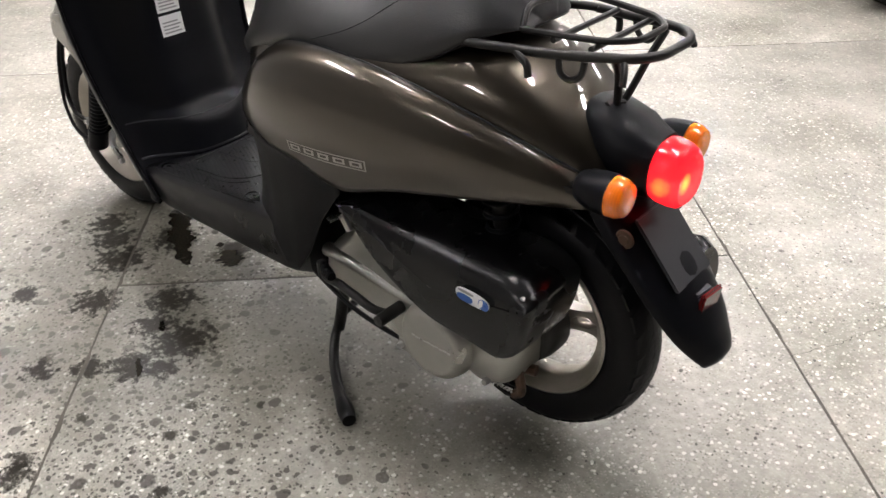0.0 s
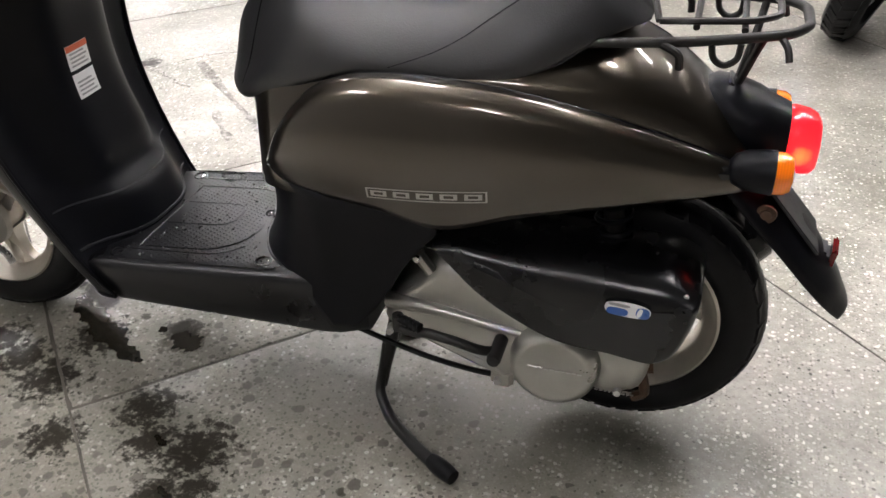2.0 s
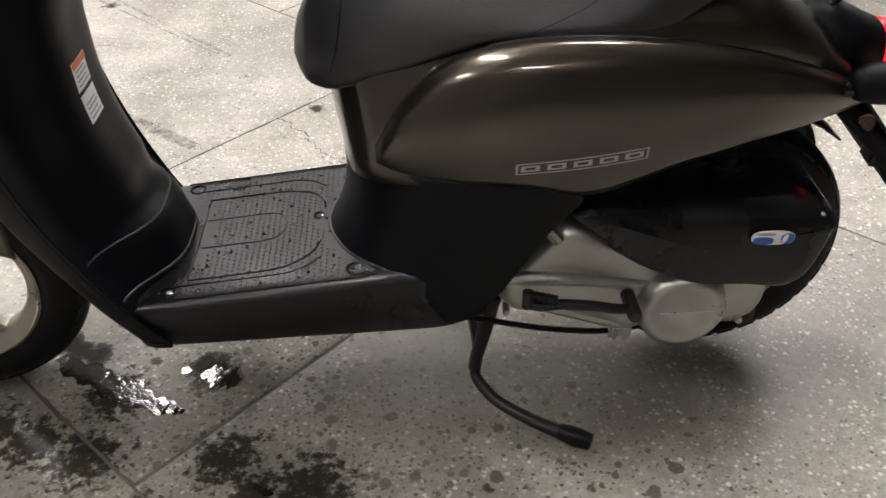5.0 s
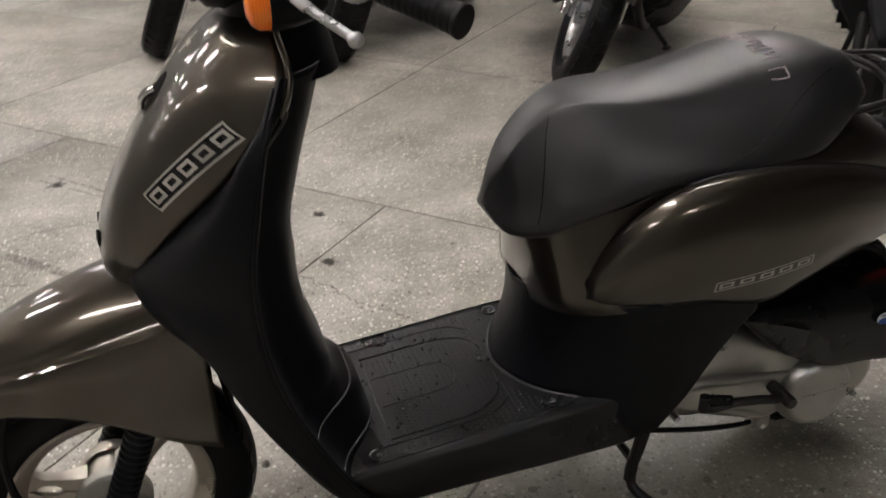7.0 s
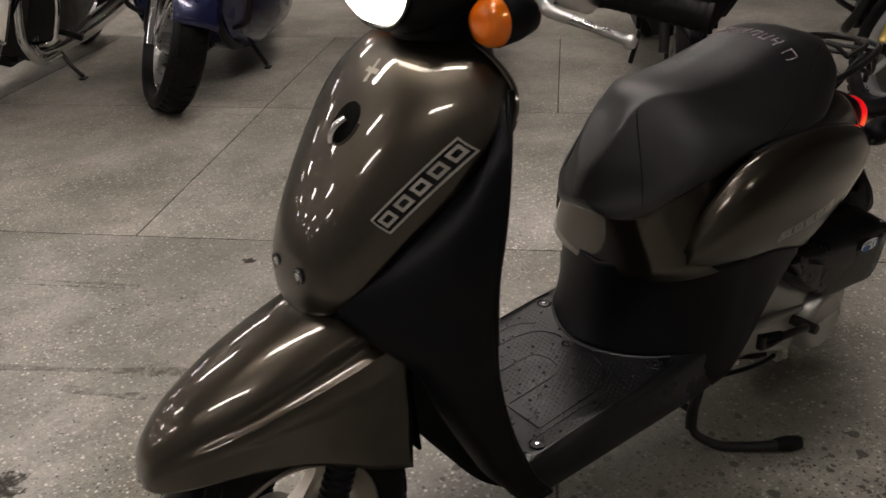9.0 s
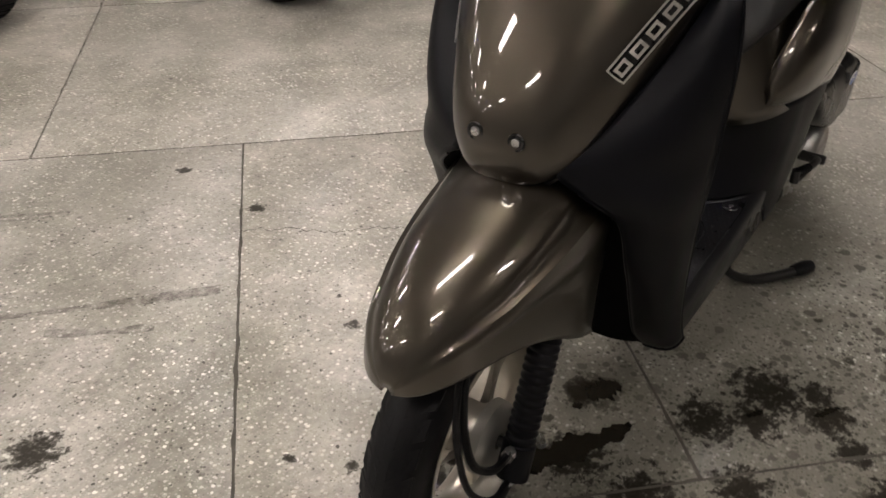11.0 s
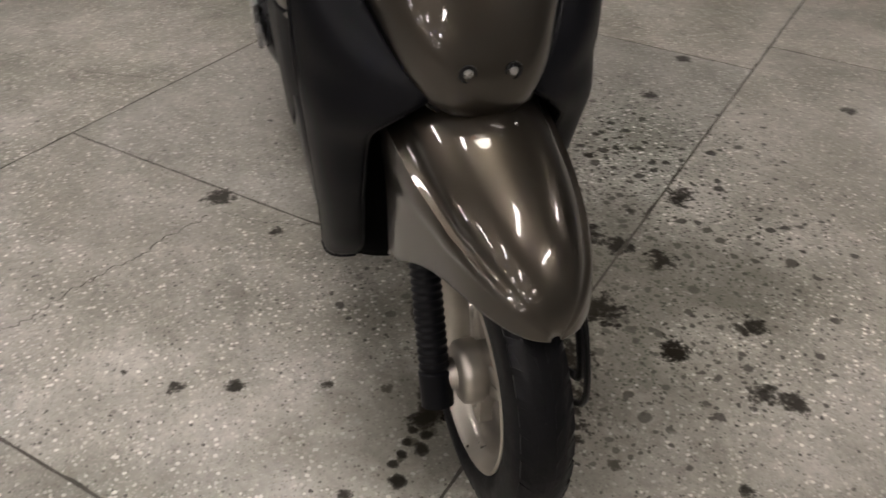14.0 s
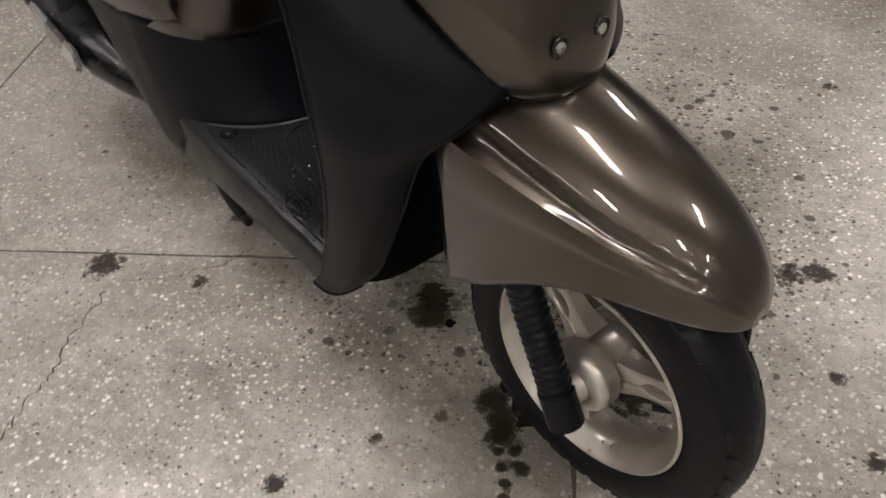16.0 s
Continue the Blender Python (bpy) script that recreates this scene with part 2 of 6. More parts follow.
    def ragged(rows, much, at):
        edge = node("MULTIPLY", node("SUBTRACT", rag.outputs[0], 0.5), much)
        return ramp(nt, node("ADD", spots_near(rows), edge), [(at, 0.0), (at + 0.09, 0.72), (at + 0.30, 1.0)]).outputs[0]
    stain = ragged(OIL_A + OIL_B, 2.3, 0.60)
    base = mix(mul(stain, 0.94), base, (0.018, 0.015, 0.011))
    # the washed patch: damp, dark and broken up, plus painted shade under the scooter
    wn = noise_tex(nt, 13.0, 9, 0.70, pos)
    wide = spots_near(DAMP_SHADE)
    damp_shade = ramp(nt, node("MULTIPLY", node("ADD", wide, node("MULTIPLY", wn.outputs[0], 1.1)), 0.5), [(0.40, 0.0), (0.66, 1.0)]).outputs[0]
    base = mix(mul(damp_shade, 0.66), base, (0.105, 0.10, 0.078))
    wet = node("MAXIMUM", ragged(WET, 3.0, 0.58), ragged(RUNS, 1.2, 0.50))
    base = mix(mul(wet, 0.95), base, (0.014, 0.0115, 0.008))
    L(base, b.inputs["Base Color"])
    rr = ramp(nt, fine.outputs[0], [(0.3, 0.30), (0.7, 0.44)]).outputs[0]
    rr = mix(wet, rr, (0.28, 0.28, 0.28))
    L(rr, b.inputs["Roughness"])
    L(ramp(nt, node("MAXIMUM", wet, stain), [(0.0, 0.48), (1.0, 0.10)]).outputs[0], b.inputs["Specular IOR Level"])
    bp = nd(nt, "ShaderNodeBump", Strength=0.3, Distance=0.0015)
    L(node("ADD", fine.outputs[0], chip), bp.inputs["Height"])
    L(bp.outputs[0], b.inputs["Normal"])
    return m


# places on the ground: x, y, radius
OIL_A = [(0.566, -0.334, 0.040), (0.928, -0.905, 0.028), (1.14, -0.436, 0.018), (1.161, -0.342, 0.019), (1.085, -0.520, 0.009), (1.694, -0.646, 0.055), (1.41, -0.127, 0.012), (1.423, -0.205, 0.015), (1.465, -0.297, 0.015),
         (1.19, -0.191, 0.013), (1.224, -0.10, 0.013), (1.148, 0.0, 0.012), (0.726, -0.228, 0.018), (0.62, -0.094, 0.016), (1.037, 0.042, 0.056), (1.313, -0.059, 0.030), (1.345, -0.088, 0.016), (1.375, -0.112, 0.012), (0.902, -1.194, 0.018), (1.634, -1.67, 0.03)]
OIL_B = [(1.385, 0.50, 0.030), (1.416, 0.54, 0.034), (1.23, 0.557, 0.020), (1.462, 0.199, 0.014), (1.256, 0.405, 0.026), (1.559, 0.372, 0.016), (1.652, 0.415, 0.018), (1.108, 1.051, 0.018), (1.478, 0.842, 0.02), (1.512, 0.753, 0.03),
         (0.302, 0.821, 0.026), (0.10, 1.028, 0.03), (0.503, 1.30, 0.026), (0.805, 0.642, 0.028), (1.018, 0.486, 0.022), (0.573, 0.53, 0.018), (0.668, 0.449, 0.015), (0.70, 0.381, 0.014), (0.607, 0.304, 0.011), (0.821, 0.524, 0.014), (1.669, 0.279, 0.02), (1.905, -1.185, 0.05), (0.894, -1.185, 0.016)]
WET = [(0.868, 0.286, 0.075), (1.00, 0.22, 0.060), (0.875, 0.386, 0.055), (0.935, 0.446, 0.04), (1.115, 0.325, 0.055), (1.215, 0.205, 0.065), (1.375, 0.134, 0.055), (1.305, 0.165, 0.060), (1.255, 0.406, 0.032), (1.0, 0.51, 0.035),
       (0.783, 0.663, 0.035), (1.227, 0.581, 0.03), (1.20, 0.075, 0.06), (1.245, 0.413, 0.03), (0.827, 0.353, 0.035), (0.95, 0.29, 0.05)]
# drips run down from the front brake
RUNS = [(1.254, -0.026, 0.030), (1.288, -0.039, 0.030), (1.304, -0.058, 0.024), (1.323, -0.081, 0.010), (1.345, -0.096, 0.009), (1.367, -0.109, 0.009), (1.382, -0.125, 0.010), (1.338, -0.064, 0.011), (1.363, -0.076, 0.014), (1.416, -0.124, 0.015), (1.054, 0.017, 0.040)]
# damp concrete, and soft shade painted on the ground beneath the scooter
DAMP_SHADE = [(0.95, 0.32, 0.24), (1.22, 0.20, 0.24), (1.38, 0.12, 0.16), (1.12, 0.30, 0.18), (1.05, 0.05, 0.12), (0.70, 0.10, 0.22), (0.40, 0.08, 0.22), (1.30, -0.06, 0.15), (1.05, 0.55, 0.16)]
WASHED = [(0.85, 0.45, 0.36), (1.15, 0.36, 0.24), (0.62, 0.55, 0.32), (1.28, 0.18, 0.13), (0.92, 0.27, 0.26)]
CONCRETE = concrete()
JOINT = surface("joint_dirt", (0.080, 0.074, 0.062), 0.9, 0, 0.4, 90, 0.4, blotch=12)


# ---- geometry helpers ----
def spl(pts):
    """A smooth curve through (t, a, b, ...) rows."""
    a = np.array(pts, float)
    t, v = a[:, 0], a[:, 1:]
    h = np.diff(t)
    d = np.diff(v, axis=0) / h[:, None]
    m = np.zeros_like(v)
    m[0], m[-1] = d[0], d[-1]
    for i in range(1, len(t) - 1):
        m[i] = (d[i - 1] * h[i] + d[i] * h[i - 1]) / (h[i - 1] + h[i])
        m[i] = np.where(d[i - 1] * d[i] <= 0, 0, m[i])

    def f(x):
        x = min(max(x, t[0]), t[-1])
        i = min(max(int(np.searchsorted(t, x)) - 1, 0), len(h) - 1)
        s = (x - t[i]) / h[i]
        r = v[i] * (1 + 2 * s) * (1 - s) ** 2 + m[i] * h[i] * s * (1 - s) ** 2 + v[i + 1] * s * s * (3 - 2 * s) + m[i + 1] * h[i] * s * s * (s - 1)
        return r if len(r) > 1 else float(r[0])
    return f


def lin(a, b, n):
    return [a + (b - a) * i / n for i in range(n + 1)]


def soft(f, a, b, w):
    """The same curve with its bends evened out, w either side, less towards the ends a and b."""
    def g(x):
        x = min(max(x, a), b)
        h = min(w, 0.9 * (x - a), 0.9 * (b - x))
        if h <= 1e-6:
            return f(x)
        ks = lin(-1, 1, 10)
        ws = [1 - 0.85 * abs(k) for k in ks]
        r = sum(np.array(f(x + h * k)) * q for k, q in zip(ks, ws)) / sum(ws)
        return r if np.ndim(r) else float(r)
    return g


def path(pts, n=24):
    """n + 1 points of a smooth line through pts."""
    p = [Vector(q) for q in pts]
    if len(p) == 2:
        return [p[0].lerp(p[1], i / n) for i in range(n + 1)]
    t = [0.0]
    for a, b in zip(p, p[1:]):
        t.append(t[-1] + max((b - a).length, 1e-6))
    f = spl([(ti, *q) for ti, q in zip(t, p)])
    return [Vector(f(t[-1] * i / n)) for i in range(n + 1)]


def loft(rings, closed=True, caps=True, bm=None):
    bm = bm or bmesh.new()
    vs = [[bm.verts.new(p) for p in r] for r in rings]
    n = len(rings[0])
    for a, b in zip(vs, vs[1:]):
        for i in range(n if closed else n - 1):
            j = (i + 1) % n
            try:
                bm.faces.new((a[i], a[j], b[j], b[i]))
            except ValueError:
                pass
    if caps and closed:
        bm.faces.new(vs[0][::-1])
        bm.faces.new(vs[-1])
    return bm


def sheet(f, us, vs, bm=None):
    return loft([[Vector(f(u, v)) for v in vs] for u in us], closed=False, caps=False, bm=bm)


def tube(pts, r, seg=8, n=24, bm=None, smooth_line=True):
    """A round bar along a line; r is a number or a function of 0..1."""
    p = path(pts, n) if smooth_line else [Vector(q) for q in pts]
    rings, up = [], None
    for i, c in enumerate(p):
        d = (p[min(i + 1, len(p) - 1)] - p[max(i - 1, 0)]).normalized()
        if up is None:
            up = d.orthogonal().normalized()
        up = (up - d * up.dot(d)).normalized()
        w = d.cross(up)
        rad = r(i / (len(p) - 1)) if callable(r) else r
        rings.append([c + (up * math.cos(a) + w * math.sin(a)) * rad for a in lin(0, 2 * math.pi, seg)[:-1]])
    return loft(rings, bm=bm)


def lathe(profile, seg=48, centre=(0, 0, 0), axis="Y", closed_profile=True, bm=None):
    """Turns (radius, along) pairs about an axis."""
    c = Vector(centre)
    rings = []
    for a in lin(0, 2 * math.pi, seg):
        ca, sa = math.cos(a), math.sin(a)
        ring = []
        for r, h in profile:
            q = {"Y": (r * ca, h, r * sa), "X": (h, r * ca, r * sa), "Z": (r * ca, r * sa, h)}[axis]
            ring.append(c + Vector(q))
        rings.append(ring)
    return loft(rings, closed=closed_profile, caps=False, bm=bm)


def box(size, centre, bevel=0.003, turn=None, bm=None):
    b = bmesh.new()
    bmesh.ops.create_cube(b, size=1)
    bmesh.ops.scale(b, vec=size, verts=b.verts)
    if bevel:
        bmesh.ops.bevel(b, geom=b.edges[:], offset=bevel, segments=2, affect="EDGES")
    m = Matrix.Translation(centre) @ (turn or Matrix())
    bmesh.ops.transform(b, matrix=m, verts=b.verts)
    if bm is None:
        return b
    me = bpy.data.meshes.new("tmp")
    b.to_mesh(me)
    bm.from_mesh(me)
    bpy.data.meshes.remove(me)
    b.free()
    return bm


def ball(size, centre, turn=None, seg=24, rings=14):
    b = bmesh.new()
    bmesh.ops.create_uvsphere(b, u_segments=seg, v_segments=rings, radius=0.5)
    m = Matrix.Translation(centre) @ (turn or Matrix()) @ Matrix.Diagonal((*size, 1))
    bmesh.ops.transform(b, matrix=m, verts=b.verts)
    return b


def rot(rx=0, ry=0, rz=0):
    return pose(0, 0, 0, rx, ry, rz)


def part(name, bm, material, parent=None, label="", thick=0.0, flat=False, sharp=42):
    """Links a bmesh as one mesh object under a thing or a part."""
    bmesh.ops.recalc_face_normals(bm, faces=bm.faces)
    me = bpy.data.meshes.new(name)
    bm.to_mesh(me)
    bm.free()
    ob = new(name, me)
    me.materials.append(material)
    if not flat:
        me.polygons.foreach_set("use_smooth", [True] * len(me.polygons))
        me.set_sharp_from_angle(angle=radians(sharp))
    if thick:
        s = ob.modifiers.new("thickness", "SOLIDIFY")
        s.thickness, s.offset = thick, 0.0
    if parent:
        ob.parent = parent
    if label:
        ob["label"] = label
    return ob


def thing(name, label, category, group="", at=(0, 0, 0)):
    ob = new(name)
    ob.empty_display_size = 0.05
    ob.location = at
    return tagged(ob, label, category, group)


# ---- hall: ground, walls, ceiling, tube lights ----
UD = Vector((0.703, -0.711, 0))
VD = Vector((0.711, 0.703, 0))


def uv(u, v, z=0.0):
    p = UD * u + VD * v
    return Vector((p.x, p.y, z))


TURN_U = -45.3
ground = tagged(part("ground", box((70, 70, 0.2), (0, 0, -0.1010), 0), JOINT), "dark dirty bed under the worn concrete slabs", "floor", kind="structure")

ROWS_V = [-9.43, -8.13, -6.83, -5.53, -4.20, -2.90, -1.597, -0.329, 0.988, 2.29, 3.59, 4.88, 6.18, 7.48, 8.78]
CUTS = {-2: [-0.65, 0.63, 1.88, 3.14], -1: [-0.68, 1.876, 3.14], 0: [-0.70, 0.606, 1.332, 2.64], 1: [-2.2, -0.90, 1.872, 3.1]}


def slab(u0, u1, v0, v1):
    """A ground concrete slab with slightly broken arrises."""
    g, rnd = 0.0010, random.Random(int((u0 * 31 + v0 * 17) * 1000))
    loop = []
    for (a, b) in (((u0, v0), (u1, v0)), ((u1, v0), (u1, v1)), ((u1, v1), (u0, v1)), ((u0, v1), (u0, v0))):
        n = max(2, int((abs(b[0] - a[0]) + abs(b[1] - a[1])) / 0.035))
        for i in range(n):
            s = i / n
            loop.append([a[0] + (b[0] - a[0]) * s, a[1] + (b[1] - a[1]) * s])
    cu, cv = (u0 + u1) / 2, (v0 + v1) / 2
    hu, hv = (u1 - u0) / 2, (v1 - v0) / 2

    def ring(inset, z):
        out = []
        for u, v in loop:
            k = inset + rnd.uniform(0, 0.0013) + (rnd.uniform(0.001, 0.0045) if rnd.random() < 0.10 else 0)
            out.append(uv(cu + (u - cu) * (1 - k / hu), cv + (v - cv) * (1 - k / hv), z))
        return out
    b = loft([ring(g, -0.03), ring(g, -0.003), ring(g + 0.0010, -0.0004)], closed=True, caps=False)
    b.verts.ensure_lookup_table()
    n = len(loop)
    top = [b.verts.new(v.co + (uv(cu, cv) - v.co).normalized() * 0.002 + Vector((0, 0, 0.0004))) for v in b.verts[2 * n:3 * n]]
    b.verts.ensure_lookup_table()
    for i in range(n):
        b.faces.new((b.verts[2 * n + i], b.verts[2 * n + (i + 1) % n], top[(i + 1) % n], top[i]))
    b.faces.new(top)
    for v in top:
        v.co.z = 0.0
    return b


for k in range(len(ROWS_V) - 1):
    row = k - 7
    cuts = CUTS.get(row) or [x + (0.63 if row % 2 else 0.0) for x in (-0.65, 0.62, 1.88, 3.14)]
    us = [cuts[0] - 1.29 * i for i in range(6, 0, -1)] + cuts + [cuts[-1] + 1.29 * i for i in range(1, 5)]
    for u0, u1 in zip(us, us[1:]):
        part("slab", slab(u0, u1, ROWS_V[k], ROWS_V[k + 1]), CONCRETE, ground)

H = 4.3
for nm, u, v, su, sv in (("wall_north", 9.0, 5.6, 38.4, 0.2), ("wall_south", 9.0, -9.6, 38.4, 0.2), ("wall_east", 28.1, -2.0, 0.2, 15.0), ("wall_west", -10.1, -2.0, 0.2, 15.0)):
    w = part(nm, box((su, sv, H), (0, 0, 0), 0.004), WALL)
    p = uv(u, v, H / 2)
    w.matrix_basis = pose(p.x, p.y, p.z, 0, 0, TURN_U)
    tagged(w, "plain grey painted wall of the parking hall", "wall", kind="structure")
c = part("ceiling", box((38.6, 15.6, 0.2), (0, 0, 0), 0), CEIL)
p = uv(9.0, -2.0, H + 0.1)
c.matrix_basis = pose(p.x, p.y, p.z, 0, 0, TURN_U)
tagged(c, "grey concrete ceiling of the parking hall", "ceiling", kind="structure")


def tube_light():
    t = thing("batten_light", "white batten light with a lit diffuser under the ceiling", "ceiling light", "batten lights in rows")
    part("housing", box((1.26, 0.26, 0.05), (0, 0, 0.045), 0.006), CREAM, t)
    part("diffuser", box((1.22, 0.235, 0.03), (0, 0, 0.006), 0.010), TUBE, t, "lit white diffuser")
    for x in (-0.45, 0.45):
        part("hanger", tube([(x, 0, 0.06), (x, 0, 0.245)], 0.006, 6, 2), STEEL, t)
    return t


first = tube_light()
spots = [(1.2 + 4.5 * i, v) for v in (-6.1, -3.7, 1.1, 3.5) for i in range(6)] + [(0.25 + 4.5 * i, -1.05) for i in range(6)] + [(-3.3, 3.5)]
for i, (u, v) in enumerate(spots):
    p = uv(u, v, H - 0.25)
    m = pose(p.x, p.y, p.z, 0, 0, TURN_U)
    if i == 0:
        first.matrix_basis = m
    else:
        copy_thing(first, m)


def crack(pts, seed, w=0.0011):
    """A hairline crack: a thin ragged dark line along (x, y) points."""
    rnd = random.Random(seed)
    rings, wander = [], 0.0
    for q in path([(x, y, 0) for x, y in pts], 26 * (len(pts) - 1)):
        wander = wander * 0.8 + rnd.uniform(-0.006, 0.006)
        k = w * rnd.uniform(0.35, 1.3)
        c = q + Vector((wander, wander * 0.7, 0))
        rings.append([c + Vector((-k, -k, 0.0002)), c + Vector((0, 0, 0.0007)), c + Vector((k, k, 0.0002))])
    return loft(rings, closed=False, caps=False)


for i, pts in enumerate(([(1.022, -0.870), (0.93, -0.74), (0.827, -0.595), (0.637, -0.359)], [(-0.05, -0.42), (-0.20, -0.70), (-0.33, -0.86), (-0.40, -1.09)], [(0.63, -0.333), (0.70, -0.22), (0.73, -0.10)],
                         [(2.2, -0.95), (1.9, -1.1), (1.72, -1.32), (1.5, -1.36)], [(-0.6, 0.35), (-0.75, 0.1), (-0.80, -0.15)], [(1.95, -1.15), (1.856, -1.133), (1.715, -1.052), (1.66, -1.03)])):
    tagged(part("crack", crack(pts, i + 11), JOINT), "thin dark hairline crack in the concrete", "crack", kind="structure")

MARKS = [((1.66, -1.76), (1.19, -1.25), 0.007), ((1.69, -1.73), (1.225, -1.262), 0.005), ((1.75, -1.24), (1.20, -0.74), 0.018), ((1.50, -0.90), (1.36, -0.75), 0.014)]
TYRE_MARK, nt, b = mat("tyre_mark_rubber")
b.inputs["Base Color"].default_value = (0.06, 0.055, 0.048, 1)
b.inputs["Roughness"].default_value = 0.6
mk = noise_tex(nt, 34, 5, 0.7, nt.nodes.new("ShaderNodeNewGeometry").outputs["Position"])
nt.links.new(ramp(nt, mk.outputs[0], [(0.40, 0.02), (0.62, 0.5)]).outputs[0], b.inputs["Alpha"])
for a, c, w in MARKS:
    a, c = Vector((*a, 0.0005)), Vector((*c, 0.0005))
    n = (c - a).cross(Vector((0, 0, 1))).normalized() * w
    bm = sheet(lambda t, v: a + (c - a) * t + n * v * (0.7 + 0.3 * math.sin(t * 9)) + n * 0.8 * math.sin(t * 2.4), lin(0, 1, 24), (-1, 1))
    tagged(part("tyre_mark", bm, TYRE_MARK), "faint dark rubber skid mark on the concrete", "skid mark", kind="structure")

# standing water beside the front wheel
WATER = surface("dirty_water", (0.016, 0.014, 0.010), 0.07, 0, 0.2, 75, 0.55, spec=0.6, blotch=20, wear=0.03)


def puddle(pts, seed):
    """A thin lens of water with a ragged edge round a line of (x, y, half width)."""
    rnd = random.Random(seed)
    f = spl([(i, *p) for i, p in enumerate(pts)])
    left, right = [], []
    for t in lin(0, len(pts) - 1, 22 * len(pts)):
        x, y, w = f(t)
        x2, y2, _ = f(min(len(pts) - 1, t + 0.05))
        x1, y1, _ = f(max(0, t - 0.05))
        d = Vector((x2 - x1, y2 - y1, 0)).normalized()
        n = Vector((-d.y, d.x, 0))
        k1 = 0.85 + 0.22 * math.sin(t * 5.1 + seed) + 0.16 * math.sin(t * 13.7 + seed) + rnd.uniform(-0.1, 0.1)
        k2 = 0.85 + 0.22 * math.sin(t * 4.3 + 2 * seed) + 0.16 * math.sin(t * 11.3 + seed) + rnd.uniform(-0.1, 0.1)
        left.append(Vector((x, y, 0)) + n * w * k1)
        right.append(Vector((x, y, 0)) - n * w * k2)
    loop = left + right[::-1]
    c = sum(loop, Vector()) / len(loop)
    bm = bmesh.new()
    lo = [bm.verts.new(p + Vector((0, 0, 0.0002))) for p in loop]
    hi = [bm.verts.new(c + (p - c) * 0.985 + Vector((0, 0, 0.0014))) for p in loop]
    n = len(loop)
    for i in range(n):
        bm.faces.new((lo[i], lo[(i + 1) % n], hi[(i + 1) % n], hi[i]))
    for i in range(n // 2):
        a, b2 = hi[i], hi[n - 1 - i]
        c2, d2 = hi[i + 1] if i + 1 < n // 2 else None, hi[n - 2 - i]
        if c2:
            bm.faces.new((a, b2, d2, c2))
    return bm


for i, pts in enumerate(([(1.318, -0.025, 0.014), (1.25, 0.028, 0.027), (1.19, 0.063, 0.028), (1.13, 0.100, 0.020), (1.08, 0.120, 0.007)],
                         [(1.065, 0.035, 0.008), (1.045, 0.040, 0.022), (1.02, 0.050, 0.026), (1.0, 0.06, 0.010)],
                         [(1.10, 0.02, 0.004), (1.092, 0.026, 0.009), (1.085, 0.03, 0.004)],
                         [(0.885, 0.37, 0.003), (0.870, 0.380, 0.006), (0.850, 0.39, 0.005), (0.84, 0.40, 0.002)],
                         [(0.95, 0.275, 0.003), (0.935, 0.285, 0.007), (0.92, 0.292, 0.003)])):
    tagged(part("puddle", puddle(pts, i + 3), WATER), "small dark puddle of water on the concrete", "puddle", kind="structure")


# ---- the scooter ----
scooter = thing("motor_scooter", "olive metallic and black motor scooter on its centre stand, lights lit", "motor scooter")
FRONT = Vector((1.42, 0.0, 0.207))
REAR = Vector((0.232, 0.0, 0.222))


def tyre_mesh(c, r=0.207, w=0.041, rim=0.137):
    prof = [(rim, -0.026), (rim + 0.004, -0.034), (rim + 0.022, -w), (r - 0.026, -w + 0.002), (r - 0.012, -w + 0.010), (r - 0.003, -0.018), (r, 0.0),
            (r - 0.003, 0.018), (r - 0.012, w - 0.010), (r - 0.026, w - 0.002), (rim + 0.022, w), (rim + 0.004, 0.034), (rim, 0.026)]
    f = spl([(i, *p) for i, p in enumerate(prof)])
    return lathe([tuple(f(x)) for x in lin(0, 12, 30)], 96, c)


def tread(c, r=0.207, w=0.041):
    """Raised shoulder blocks between slanting grooves, all round the tyre."""
    bm = bmesh.new()
    n = 34
    for k in range(n):
        a0 = 2 * math.pi * k / n
        for s in (1, -1):
            for y0, y1, da in ((0.006, 0.017, 0.0), (0.021, 0.034, 0.07)):
                ring_lo, ring_hi = [], []
                for (a, y) in ((0, y0), (0.135, y0), (0.135 + 0.05, y1), (0.05, y1)):
                    rad = r - 0.0006 - 0.010 * (y / 0.031) ** 2
                    ang = a0 + (a + da) * 1.0 + (0.09 if s < 0 else 0)
                    for ring, dr in ((ring_lo, -0.003), (ring_hi, 0.0012)):
                        ring.append(c + Vector(((rad + dr) * math.cos(ang), s * y, (rad + dr) * math.sin(ang))))
                loft([ring_lo, ring_hi], bm=bm)
    return bm


def rim_mesh(c, r=0.141):
    prof = [(r, -0.036), (r - 0.004, -0.038), (r - 0.009, -0.034), (r - 0.013, -0.027), (r - 0.022, -0.022), (r - 0.027, -0.012), (r - 0.027, 0.012), (r - 0.022, 0.022),
            (r - 0.013, 0.027), (r - 0.009, 0.034), (r - 0.004, 0.038), (r, 0.036), (r - 0.002, 0.030), (r - 0.006, 0.022), (r - 0.015, 0.012), (r - 0.016, 0), (r - 0.015, -0.012), (r - 0.006, -0.022), (r - 0.002, -0.030)]
    return lathe(prof, 72, c)


